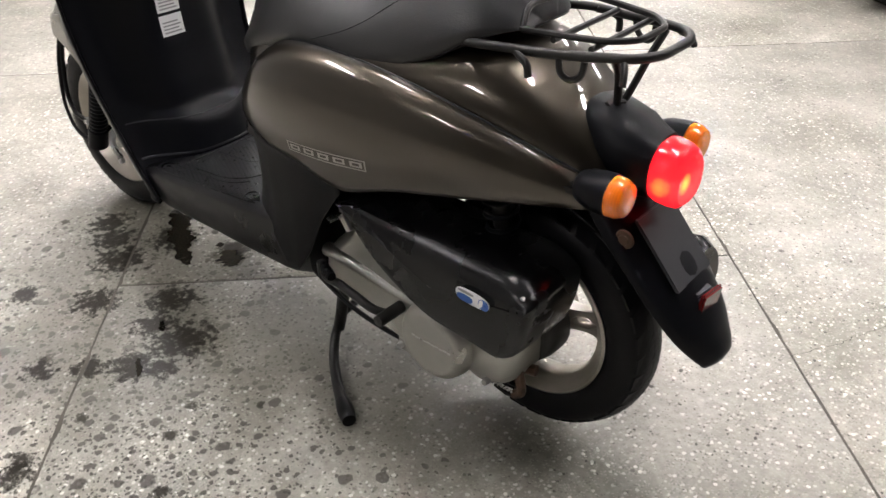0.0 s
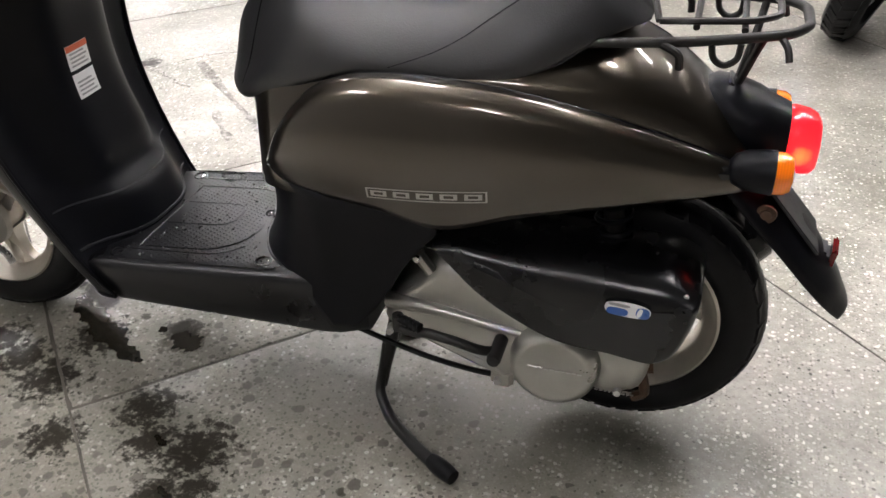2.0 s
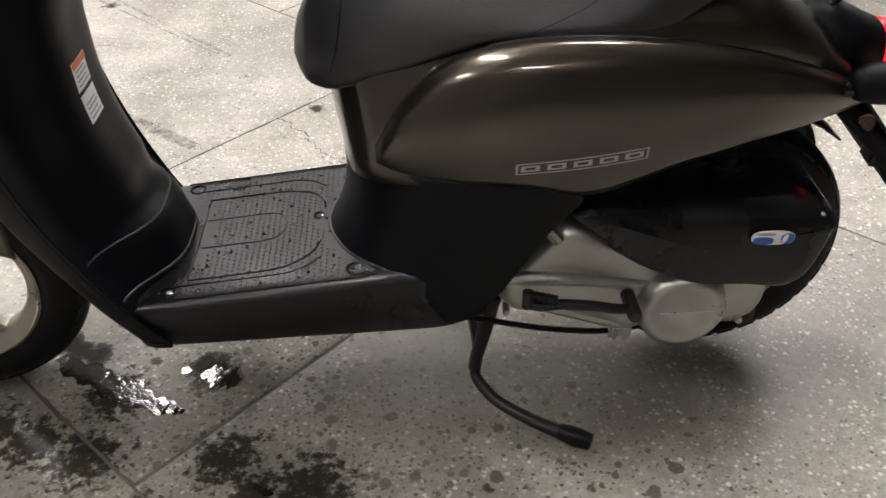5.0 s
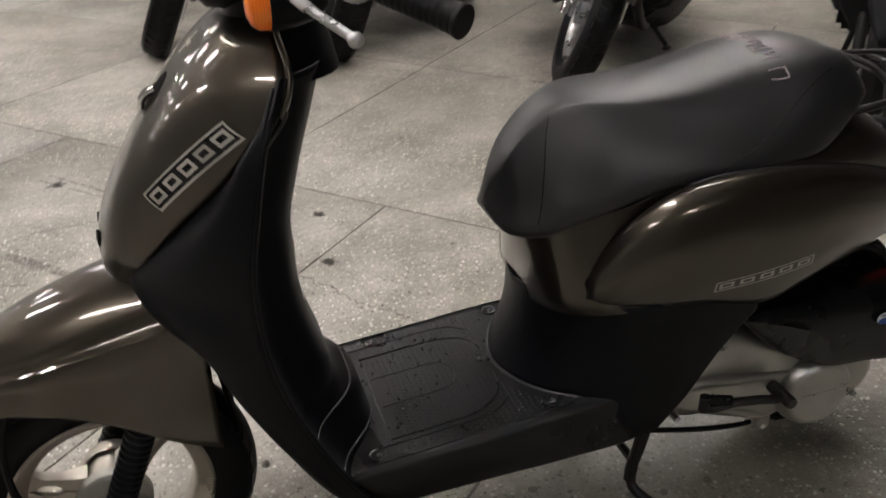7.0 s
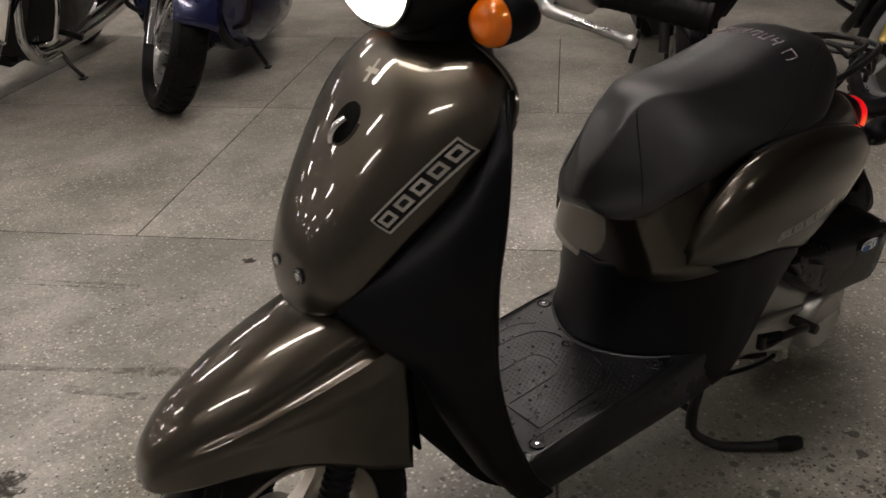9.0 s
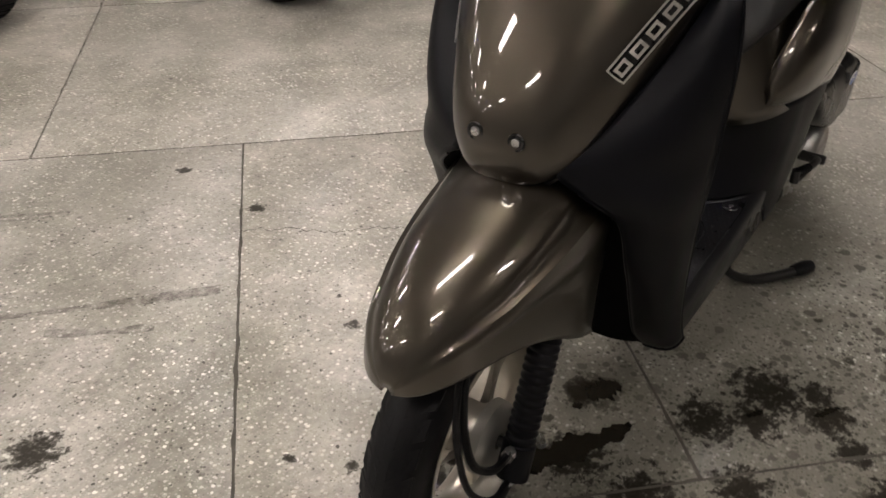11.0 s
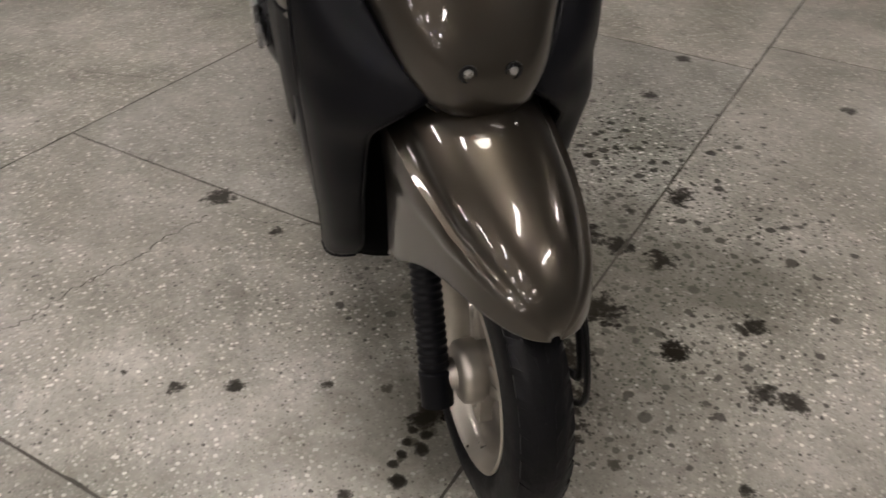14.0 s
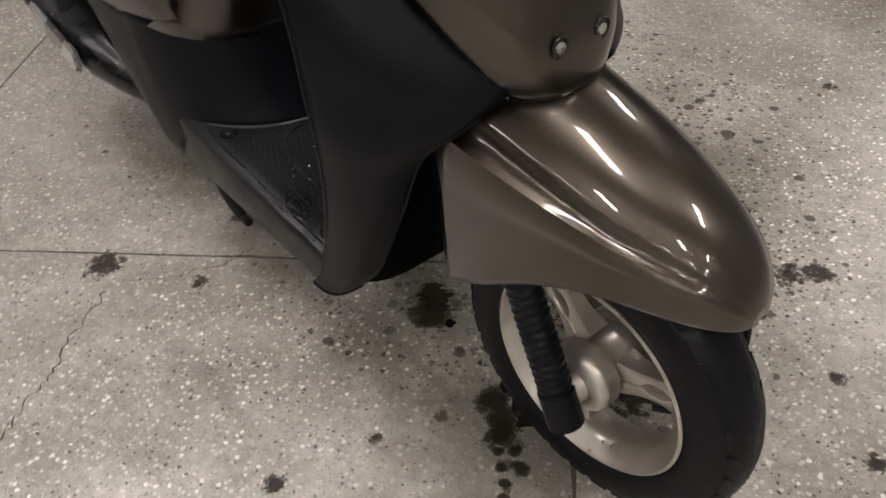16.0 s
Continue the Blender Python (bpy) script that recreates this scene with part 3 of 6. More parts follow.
def spoke(c, a, r0=0.038, r1=0.120):
    """A broad cast spoke that splits round a slot and flares into the rim."""
    bm = bmesh.new()
    ca, sa = math.cos(a), math.sin(a)

    def at(r, t, y):
        return c + Vector((r * ca - t * sa, y, r * sa + t * ca))
    for s in (1, -1):
        rings = []
        for r, wide, slot, h in ((r0, 0.024, 0.0, 0.020), (0.055, 0.0195, 0.0, 0.017), (0.066, 0.018, 0.0, 0.015), (0.072, 0.0178, 0.0045, 0.014), (0.078, 0.018, 0.0075, 0.013), (0.090, 0.0185, 0.0082, 0.012), (0.099, 0.020, 0.0065, 0.012), (0.104, 0.022, 0.002, 0.012), (0.109, 0.025, 0.0, 0.012), (r1, 0.035, 0.0, 0.014)):
            t, w = (wide + slot) / 2, wide - slot
            ring = []
            for (dt, dy) in ((-w / 2, -h), (-w / 2 + 0.002, -h - 0.003), (w / 2 - 0.004, -h - 0.003), (w / 2, -h), (w / 2, h), (w / 2 - 0.004, h + 0.003), (-w / 2 + 0.002, h + 0.003), (-w / 2, h)):
                ring.append(at(r, s * (t + dt), dy * 0.75))
            rings.append(ring)
        loft(rings, bm=bm)
    return bm


def wheel(name, c, spin, hub_r):
    w = part(name, rim_mesh(c), RIM, scooter, "silver cast three-spoke wheel with a black tyre")
    ty = part("tyre", tyre_mesh(c), RUBBER, w, "worn black rubber tyre")
    part("tread", tread(c), RUBBER, w)
    for k in range(3):
        part("spoke", spoke(c, radians(spin + 120 * k)), RIM, w)
    part("hub", lathe([(0.012, -0.044), (hub_r - 0.014, -0.042), (hub_r - 0.004, -0.036), (hub_r, -0.028), (hub_r, 0.028), (hub_r - 0.005, 0.034), (0.012, 0.036)], 40, c), RIM, w)
    part("valve", tube([c + Vector((0.104, -0.004, 0)), c + Vector((0.085, -0.016, 0))], 0.0045, 8, 3), RUBBER, w)
    return w


# body lines: floor and skirts
def floor_z(x):
    return 0.364 - 0.1 * x


def floor_half(x):
    return float(np.interp(x, [0.50, 0.66, 0.80, 1.0, 1.10], [0.160, 0.166, 0.168, 0.166, 0.164]))


def floorboard():
    rings = []
    for x in lin(0.60, 1.10, 20):
        w, z = floor_half(x), floor_z(x)
        lo = float(np.interp(x, [0.60, 0.66, 0.84, 1.05, 1.10], [0.205, 0.186, 0.183, 0.176, 0.19]))
        half = [(0, z), (w - 0.030, z), (w - 0.012, z - 0.001), (w - 0.004, z - 0.006), (w, z - 0.014), (w - 0.004, lo + 0.012), (w - 0.010, lo + 0.002), (w - 0.02, lo), (0, lo)]
        rings.append([Vector((x, y, q)) for y, q in half] + [Vector((x, -y, q)) for y, q in half[-2:0:-1]])
    return loft(rings)


board = part("floorboard", floorboard(), BOARD, scooter, "scuffed black plastic foot board")


def on_floor(x, y, h=0.0008):
    return Vector((x, y, floor_z(x) + h))


def dots():
    bm = bmesh.new()
    r = 0.0025
    for i, x in enumerate(lin(0.79, 1.075, 33)):
        for j in range(-18, 19):
            y = (j + 0.5 * (i % 2)) * 0.0086
            front = 1.063 - 0.055 * math.exp(-(y / 0.1) ** 4) if abs(y) < 0.15 else 1.063
            back = 0.69 + 0.145 * math.sqrt(max(0.0, 1 - (y / 0.155) ** 2))
            if abs(y) > 0.150 or x > front - 0.005 or x < back + 0.008:
                continue
            c = on_floor(x, y, 0)
            p = [bm.verts.new(c + Vector(o)) for o in ((r, 0, 0), (0, r, 0), (-r, 0, 0), (0, -r, 0))]
            t = bm.verts.new(c + Vector((0, 0, 0.0013)))
            for a, b in zip(p, p[1:] + p[:1]):
                bm.faces.new((a, b, t))
    return bm


tagged(part("grip_dots", dots(), BOARD, board, "rows of small raised grip dots"), kind="stuff")


def groove(pts, r=0.0011, n=40):
    return tube([on_floor(x, y, 0.0003) for x, y in pts], r, 6, n)


lid = [(1.024, -0.094), (1.025, 0.112)]
part("lid_seam", groove(lid, 0.0014, 12), BLACK_SHINY, board)
part("lid_seam", groove([(1.025, 0.112), (0.93, 0.112), (0.885, 0.107), (0.850, 0.084), (0.836, 0.05), (0.834, 0.03)], 0.0014), BLACK_SHINY, board)
part("lid_seam", groove([(1.024, -0.094), (0.93, -0.094), (0.885, -0.09), (0.850, -0.074), (0.836, -0.05), (0.834, -0.03)], 0.0014), BLACK_SHINY, board)
part("lid_rib", groove([(1.018, 0.036), (0.93, 0.036), (0.902, 0.028), (0.892, 0.0), (0.902, -0.028), (0.93, -0.036), (1.018, -0.036)]), GREY_PLASTIC, board)
for s in (1, -1):
    part("mat_line", groove([(1.045, s * 0.123), (0.90, s * 0.124), (0.86, s * 0.116), (0.835, s * 0.095)]), BLACK_SHINY, board)
    part("mat_line", groove([(1.07, s * 0.152), (0.79, s * 0.154), (0.752, s * 0.150)]), BLACK_SHINY, board)


def recess(x, y, r):
    b = lathe([(r + 0.0022, 0.0002), (r + 0.001, 0.0016), (r - 0.001, 0.0010), (r - 0.002, -0.0035), (0.0001, -0.004)], 24, on_floor(x, y, 0), "Z", closed_profile=False)
    return b


for x, y, r in ((1.051, 0.135, 0.0115), (0.782, 0.133, 0.0125), (1.051, -0.133, 0.0115), (0.782, -0.131, 0.0115), (0.842, -0.012, 0.0075)):
    h = part("bolt_recess", recess(x, y, r), BLACK_SHINY, board)
    part("bolt", lathe([(0.0001, 0.0008), (r * 0.42, 0.0006), (r * 0.5, -0.002)], 16, on_floor(x - 0.003, y, 0), "Z", closed_profile=False), CHROME, h)


# water drops left on the foot board
DROPS = surface("water_drops", (0.02, 0.02, 0.022), 0.06, 0, 0.1, 200, 0, spec=0.9, blotch=40)
rnd = random.Random(21)
bm = bmesh.new()
for k in range(90):
    x, y, q = rnd.uniform(0.80, 1.05), rnd.uniform(-0.14, 0.15), rnd.uniform(0.0008, 0.0028)
    ring = lambda f, h: [on_floor(x + q * f * math.cos(a), y + q * f * 1.2 * math.sin(a), h * q) for a in lin(0, 2 * math.pi, 8)[:-1]]
    loft([ring(1.0, 0.0), ring(0.8, 0.45), ring(0.35, 0.7)], bm=bm)
tagged(part("water_drops", bm, DROPS, board, "small drops of water"), kind="stuff")


# black lower cover under the seat
def skirt(a, v):
    """a: -1..1 round the plan from right rear to left rear; v: 0 at the top, 1 at the foot."""
    s = 1 if a >= 0 else -1
    a = abs(a)
    if a < 0.55:
        q = a / 0.55 * math.pi / 2
        xt, yt = 0.635 + 0.157 * math.cos(q), 0.184 * math.sin(q) ** 1.1
        xf, yf = 0.66 + 0.164 * max(0.0, math.cos(q)), 0.166 * math.sin(q) ** 1.15
        zt, zf = 0.432 + 0.027 * math.sin(q), floor_z(xf) - 0.001
        if q > 1.0:
            k = (q - 1.0) / (math.pi / 2 - 1.0)
            zf = zf + (0.205 - zf) * k ** 2
    else:
        k = (a - 0.55) / 0.45
        xt, yt, zt = 0.635 - 0.155 * k, 0.184 + 0.006 * math.sin(k * math.pi), 0.459 - 0.004 * k - 0.030 * k ** 3
        xf, yf = 0.66 - 0.165 * k, 0.166 + 0.018 * k
        zf = float(np.interp(k, [0, 0.25, 0.5, 0.75, 1.0], [0.205, 0.215, 0.27, 0.345, 0.405]))
    lean = v ** 2.6
    x, y = xt + (xf - xt) * lean, yt + (yf - yt) * v ** 1.5
    if a < 0.5:
        x += -0.004 * math.sin(v * math.pi)
    return Vector((x, s * y, zt + (zf - zt) * v))


cover_low = part("lower_cover", sheet(skirt, lin(-1, 1, 72), lin(0, 1, 18)), BLACK, scooter, "matt black plastic cover below the seat", thick=0.003)
part("foot_lip", tube([skirt(a, 1.0) + Vector((0.001, 0, 0.0)) for a in lin(-0.50, 0.50, 40)], 0.0035, 8, 60), GREY_PLASTIC, cover_low)


# olive cover under the seat's nose
def neck(a, v):
    s = 1 if a >= 0 else -1
    q = abs(a) * math.pi / 2
    k = 1 - v
    cq, sq = max(0.0, math.cos(q)) ** 0.6, math.sin(q) ** 0.6
    xb, yb = 0.60 + 0.184 * cq, 0.176 * sq
    xt, yt = 0.60 + 0.208 * max(0.0, math.cos(q)) ** 0.75, 0.124 * math.sin(q) ** 0.75
    return Vector((xb + (xt - xb) * k, s * (yb + (yt - yb) * k), 0.416 + 0.030 * math.sin(q) + (0.130 + 0.040 * math.sin(q)) * k))


part("neck_cover", sheet(neck, lin(-1, 1, 48), lin(0, 1, 8)), OLIVE, scooter, "glossy olive cover below the seat nose", thick=0.003)

# side covers: bulged teardrops
SIDE = spl([  # x, half width, bottom z, crease z, crease half width
    (0.085, 0.086, 0.490, 0.508, 0.070), (0.12, 0.104, 0.487, 0.526, 0.082), (0.16, 0.124, 0.485, 0.546, 0.100), (0.22, 0.150, 0.481, 0.572, 0.122), (0.30, 0.176, 0.472, 0.600, 0.142),
    (0.38, 0.192, 0.458, 0.619, 0.154), (0.48, 0.202, 0.428, 0.630, 0.160), (0.56, 0.203, 0.450, 0.629, 0.158), (0.62, 0.200, 0.453, 0.617, 0.154), (0.67, 0.190, 0.456, 0.590, 0.149), (0.71, 0.174, 0.459, 0.545, 0.142), (0.742, 0.146, 0.462, 0.486, 0.130)])
SIDE = soft(SIDE, 0.085, 0.742, 0.05)
BULGE = spl([(0, -0.012, 0.0), (0.2, -0.003, 0.22), (0.45, 0.0, 0.48), (0.7, -0.007, 0.74), (0.88, -0.020, 0.92), (1.0, -0.042, 1.0)])


def side(x, v, s=1, lift=0.0):
    w, zb, zc, wc = SIDE(x)
    dy, dz = BULGE(v)
    k = (w - wc) / 0.042
    return Vector((x, s * (w + dy * k + lift), zb + (zc - zb) * dz))


XS = lin(0.085, 0.742, 56)
for s in (1, -1):
    sc = part("side_cover", sheet(lambda x, v: side(x, v, s), XS, lin(0, 1, 22)), OLIVE, scooter, "glossy olive metallic side cover with a name badge", thick=0.003)
    # badge: an outlined plate with plain bars, no lettering
    x0, x1 = 0.571, 0.407

    def at(a, b, s=s):
        x = x0 + (x1 - x0) * a
        w, zb, zc, wc = SIDE(x)
        z = 0.4695 + 0.0145 * a + 0.0175 * b
        v = min(1, max(0, (z - zb) / (zc - zb)))
        lo, hi = 0.0, 1.0
        for _ in range(18):
            mid = (lo + hi) / 2
            if BULGE(mid)[1] < v:
                lo = mid
            else:
                hi = mid
        return side(x, lo, s, 0.0024)

    def badge(at, s=s, owner=sc):
        bm = bmesh.new()
        for (a0, a1, b0, b1) in ((0, 1, 0, 0.10), (0, 1, 0.90, 1), (0, 0.016, 0, 1), (0.984, 1, 0, 1)):
            sheet(at, lin(a0, a1, 16), lin(b0, b1, 4), bm)
        part("badge_outline", bm, WHITE_INK, owner)
        for k in range(5):
            c = 0.11 + 0.195 * k
            bm = bmesh.new()
            for (a0, a1, b0, b1) in ((c - 0.07, c + 0.07, 0.62, 0.76), (c - 0.07, c + 0.07, 0.24, 0.38), (c - 0.07, c - 0.04, 0.24, 0.76), (c + 0.04, c + 0.07, 0.24, 0.76)):
                sheet(at, lin(a0, a1, 4), lin(b0, b1, 1), bm)
            part("badge_bar", bm, WHITE_INK, owner)
    badge(at)


# upper rear cover, from the creases up to the seat and back to the tail
DECK = spl([(0.085, 0.520), (0.12, 0.560), (0.16, 0.598), (0.20, 0.628), (0.25, 0.655), (0.30, 0.664), (0.40, 0.660), (0.60, 0.630)])

DECK = soft(DECK, 0.085, 0.60, 0.04)


def deck(x, a):
    w, zb, zc, wc = SIDE(x)
    w = wc - 0.007
    zt = DECK(x)
    q = abs(a)
    y = w * math.sin(q * math.pi / 2) ** 0.95
    z = (zc - 0.006) + (zt - zc + 0.006) * (1 - q ** 2.1)
    return Vector((x, math.copysign(y, a), z))


part("rear_cover", sheet(deck, lin(0.10, 0.60, 36), lin(-1, 1, 36)), OLIVE, scooter, "glossy olive metallic rear cover under the rack", thick=0.003)
for s in (1, -1):
    # black bar drawn for the shade in the gap along the crease
    part("crease_seal", tube([side(x, 1.0, s) + Vector((0, -s * 0.004, -0.002)) for x in lin(0.11, 0.60, 30)], 0.0032, 8, 50), BLACK, scooter)

# seat
TOP = spl([(0.240, 0.690), (0.252, 0.715), (0.28, 0.738), (0.317, 0.754), (0.38, 0.766), (0.45, 0.762), (0.52, 0.748), (0.58, 0.736), (0.65, 0.728), (0.70, 0.727), (0.74, 0.721), (0.775, 0.700), (0.807, 0.664), (0.830, 0.624), (0.842, 0.596), (0.846, 0.574)])
SEATW = spl([(0.240, 0.040), (0.252, 0.066), (0.275, 0.090), (0.31, 0.112), (0.36, 0.136), (0.44, 0.153), (0.50, 0.156), (0.56, 0.153), (0.66, 0.140), (0.74, 0.120), (0.79, 0.098), (0.815, 0.077), (0.833, 0.053), (0.846, 0.018)])
LOW = spl([(0.240, 0.684), (0.265, 0.682), (0.29, 0.674), (0.313, 0.660), (0.345, 0.640), (0.397, 0.620), (0.45, 0.614), (0.52, 0.616), (0.566, 0.618), (0.61, 0.611), (0.65, 0.597), (0.70, 0.577), (0.76, 0.554), (0.80, 0.538), (0.825, 0.535), (0.838, 0.546), (0.846, 0.562)])
EDGE = spl([(0.240, 0.016, 0.688), (0.262, 0.045, 0.715), (0.29, 0.064, 0.733), (0.33, 0.082, 0.739), (0.38, 0.095, 0.733), (0.43, 0.100, 0.716), (0.50, 0.098, 0.703), (0.58, 0.087, 0.704), (0.64, 0.076, 0.710), (0.70, 0.062, 0.715), (0.745, 0.042, 0.709), (0.79, 0.034, 0.676), (0.825, 0.025, 0.628), (0.846, 0.008, 0.570)])

TOP, SEATW, LOW = soft(TOP, 0.24, 0.846, 0.025), soft(SEATW, 0.24, 0.846, 0.03), soft(LOW, 0.24, 0.846, 0.03)
EDGE = soft(EDGE, 0.24, 0.846, 0.015)


def seat_ring(x):
    """A flat-topped pad: a soft ridge beside the sitting face, then steep sides."""
    zt, w, zl = TOP(x), SEATW(x), LOW(x)
    e, ze = EDGE(x)
    e = min(e, 0.72 * w)
    ze = min(ze, zt - 0.001)
    h = ze - zl
    g = min(1.0, max(0.0, (x - 0.70) / 0.09))
    p1, p2, p3 = 0.20 - 0.06 * g, 0.55 - 0.17 * g, 0.83 - 0.18 * g
    half = [(0.0, zt), (0.5 * e, zt - 0.15 * (zt - ze)), (0.82 * e, zt - 0.50 * (zt - ze)), (e, ze), (e + p1 * (w - e), ze - 0.13 * h), (e + p2 * (w - e), ze - 0.36 * h), (e + p3 * (w - e), ze - 0.62 * h),
            (0.985 * w, zl + 0.16 * h), (0.975 * w, zl + 0.07 * h), (0.93 * w, zl + 0.003), (0.85 * w, zl), (0, zl)]
    f = spl([(i, *p) for i, p in enumerate(half)])
    pts = [f(i) for i in lin(0, len(half) - 1, 44)]
    return [Vector((x, y, z)) for y, z in pts] + [Vector((x, -y, z)) for y, z in pts[-2:0:-1]]


SX = [0.240, 0.245] + lin(0.252, 0.79, 44) + [0.802, 0.813, 0.823, 0.831, 0.838, 0.843, 0.846]
seat = part("seat", loft([seat_ring(x) for x in SX]), VINYL, scooter, "black vinyl seat with chalk marks on top", sharp=80)


def seat_at(x, y, lift=0.001):
    r = seat_ring(x)
    h = [p for p in r if p.y >= 0]
    ys = [p.y for p in h[:32]]
    zs = [p.z for p in h[:32]]
    return Vector((x, y, float(np.interp(abs(y), ys, zs)) + lift))


def seat_side(x, k, s):
    """A place on the seat's flank: k = 0 at the ridge, 1 at the lower edge."""
    r = [p for p in seat_ring(x) if p.y >= 0][12:29]
    q = k * (len(r) - 1)
    i = min(int(q), len(r) - 2)
    p = r[i].lerp(r[i + 1], q - i)
    return Vector((p.x, s * p.y, p.z))


for s in (1, -1):
    part("seat_seam", tube([seat_side(x, k, s) for x, k in ((0.345, 0.02), (0.37, 0.10), (0.415, 0.30), (0.46, 0.52), (0.49, 0.66), (0.525, 0.82), (0.55, 0.95))], 0.0008, 6, 40), BLACK, seat)
    part("seat_seam", tube([seat_side(x, k, s) for x, k in ((0.762, 0.0), (0.768, 0.2), (0.774, 0.4), (0.780, 0.6), (0.787, 0.8), (0.795, 0.97))], 0.0010, 6, 30), BLACK, seat)
# chalk marks: plain strokes
rnd = random.Random(5)
for k in range(7):
    y0 = 0.086 - 0.021 * k - (0.008 if k else 0)
    for (xa, ya), (xb, yb) in (((0.418, 0.005), (0.446, 0.002)), ((0.420, -0.006), (0.436 if k % 2 else 0.446, -0.008)), ((0.419 + 0.013 * (k % 3), 0.005), (0.420 + 0.012 * (k % 3), -0.007))):
        pts = [seat_at(xa + (xb - xa) * t + rnd.uniform(-0.0008, 0.0008), y0 + ya + (yb - ya) * t + rnd.uniform(-0.0008, 0.0008), 0.0006) for t in (0, 0.35, 0.7, 1)]
        part("chalk_mark", tube(pts, 0.0011, 5, 12), CHALK, seat, "pale chalk stroke")

# luggage rack
rack = part("luggage_rack", tube([(0.315, 0.098, 0.668), (0.26, 0.104, 0.676), (0.17, 0.090, 0.681), (0.11, 0.076, 0.686), (0.075, 0.060, 0.688), (0.056, 0.024, 0.689), (0.056, -0.024, 0.689), (0.075, -0.060, 0.688), (0.11, -0.076, 0.686), (0.17, -0.090, 0.681), (0.26, -0.104, 0.676), (0.315, -0.098, 0.668)], 0.0062, 10, 90), STEEL, scooter, "black tubular steel luggage rack")
part("rack_inner_loop", tube([(0.228, 0.080, 0.697), (0.16, 0.070, 0.699), (0.115, 0.055, 0.699), (0.090, 0.022, 0.699), (0.090, -0.022, 0.699), (0.115, -0.055, 0.699), (0.16, -0.070, 0.699), (0.225, -0.082, 0.699), (0.236, -0.060, 0.714), (0.237, 0.0, 0.718), (0.236, 0.060, 0.714), (0.228, 0.080, 0.697)], 0.0045, 8, 110), STEEL, rack)
for x in (0.185, 0.130):
    part("rack_crossbar", tube([(x, 0.075, 0.691), (x, -0.075, 0.691)], 0.0042, 8, 4), STEEL, rack)
for s in (1, -1):
    part("rack_stay", tube([(0.105, s * 0.062, 0.684), (0.112, s * 0.036, 0.652), (0.122, s * 0.016, 0.612), (0.126, s * 0.008, 0.597)], 0.0052, 8, 16), STEEL, rack)
    part("rack_hook", tube([(0.230, s * 0.096, 0.678), (0.212, s * 0.106, 0.674), (0.201, s * 0.108, 0.668), (0.198, s * 0.106, 0.650)], 0.005, 8, 16), STEEL, rack)
    part("rack_eye", tube([(0.165, s * 0.090, 0.677), (0.160, s * 0.092, 0.660), (0.148, s * 0.090, 0.653), (0.135, s * 0.087, 0.660), (0.132, s * 0.084, 0.678)], 0.0042, 8, 24), STEEL, rack)
    part("rack_hook", tube([(0.088, s * 0.068, 0.684), (0.080, s * 0.080, 0.676), (0.076, s * 0.088, 0.662)], 0.0045, 8, 12), STEEL, rack)
part("rack_foot", box((0.03, 0.045, 0.004), (0.124, 0, 0.596), 0.0015, rot(0, -35, 0)), STEEL, rack)
part("rack_bolt", lathe([(0.0001, 0.006), (0.006, 0.005), (0.007, 0.0)], 6, (0.124, 0, 0.598), "Z", closed_profile=False), STEEL, rack)


# tail: black cone, red lens, indicators
def tail_ring(x, w, zt, zb, n=28):
    c = (zt + zb) / 2
    return [Vector((x, w * math.copysign(abs(math.cos(a)) ** 0.8, math.cos(a)), c + (zt - c) * math.copysign(abs(math.sin(a)) ** 0.9, math.sin(a)))) for a in lin(0, 2 * math.pi, n)[:-1]]


tail = part("tail_cover", loft([tail_ring(x, w, zt, zb) for x, w, zt, zb in ((0.165, 0.030, 0.600, 0.57), (0.150, 0.044, 0.606, 0.54), (0.125, 0.056, 0.603, 0.50), (0.095, 0.060, 0.592, 0.485), (0.072, 0.050, 0.580, 0.486), (0.054, 0.044, 0.573, 0.487))]), BLACK, scooter, "matt black tail fairing")
part("tail_light", loft([tail_ring(x, w, zt, zb) for x, w, zt, zb in ((0.056, 0.041, 0.570, 0.490), (0.047, 0.043, 0.571, 0.486), (0.030, 0.042, 0.568, 0.484), (0.020, 0.039, 0.563, 0.485), (0.014, 0.033, 0.555, 0.491))]), RED_LIT, scooter, "glowing red tail light lens")
for s in (1, -1):
    yc = 0.098
    ind = part("turn_signal", loft([[Vector((x, s * yc + r * math.cos(a), 0.524 + r * 1.02 * math.sin(a))) for a in lin(0, 2 * math.pi, 22)[:-1]] for x, r in ((0.122, 0.010), (0.116, 0.019), (0.102, 0.025), (0.082, 0.0275), (0.068, 0.028))]), BLACK, scooter, "black rear turn signal with an amber lens")
    part("amber_lens", loft([[Vector((x, s * yc + r * math.cos(a), 0.524 + r * 1.02 * math.sin(a))) for a in lin(0, 2 * math.pi, 22)[:-1]] for x, r in ((0.069, 0.027), (0.056, 0.026), (0.048, 0.0215), (0.045, 0.012))]), AMBER, ind, "amber plastic lens")
    part("signal_stalk", tube([(0.09, s * 0.05, 0.520), (0.085, s * 0.075, 0.515)], 0.011, 10, 4), BLACK, ind)

# rear mudguard with plate holder and reflector
def mud(t, a):
    x, z, w = (float(q) for q in MUD(t))
    d = MUD(min(1, t + 0.01)) - MUD(max(0, t - 0.01))
    nx, nz = -d[1], d[0]
    l = math.hypot(nx, nz)
    bow = 0.42 * w * (1 - abs(a) ** 2.6)
    return Vector((x + nx / l * bow * -1, w * a, z + nz / l * bow * -1))


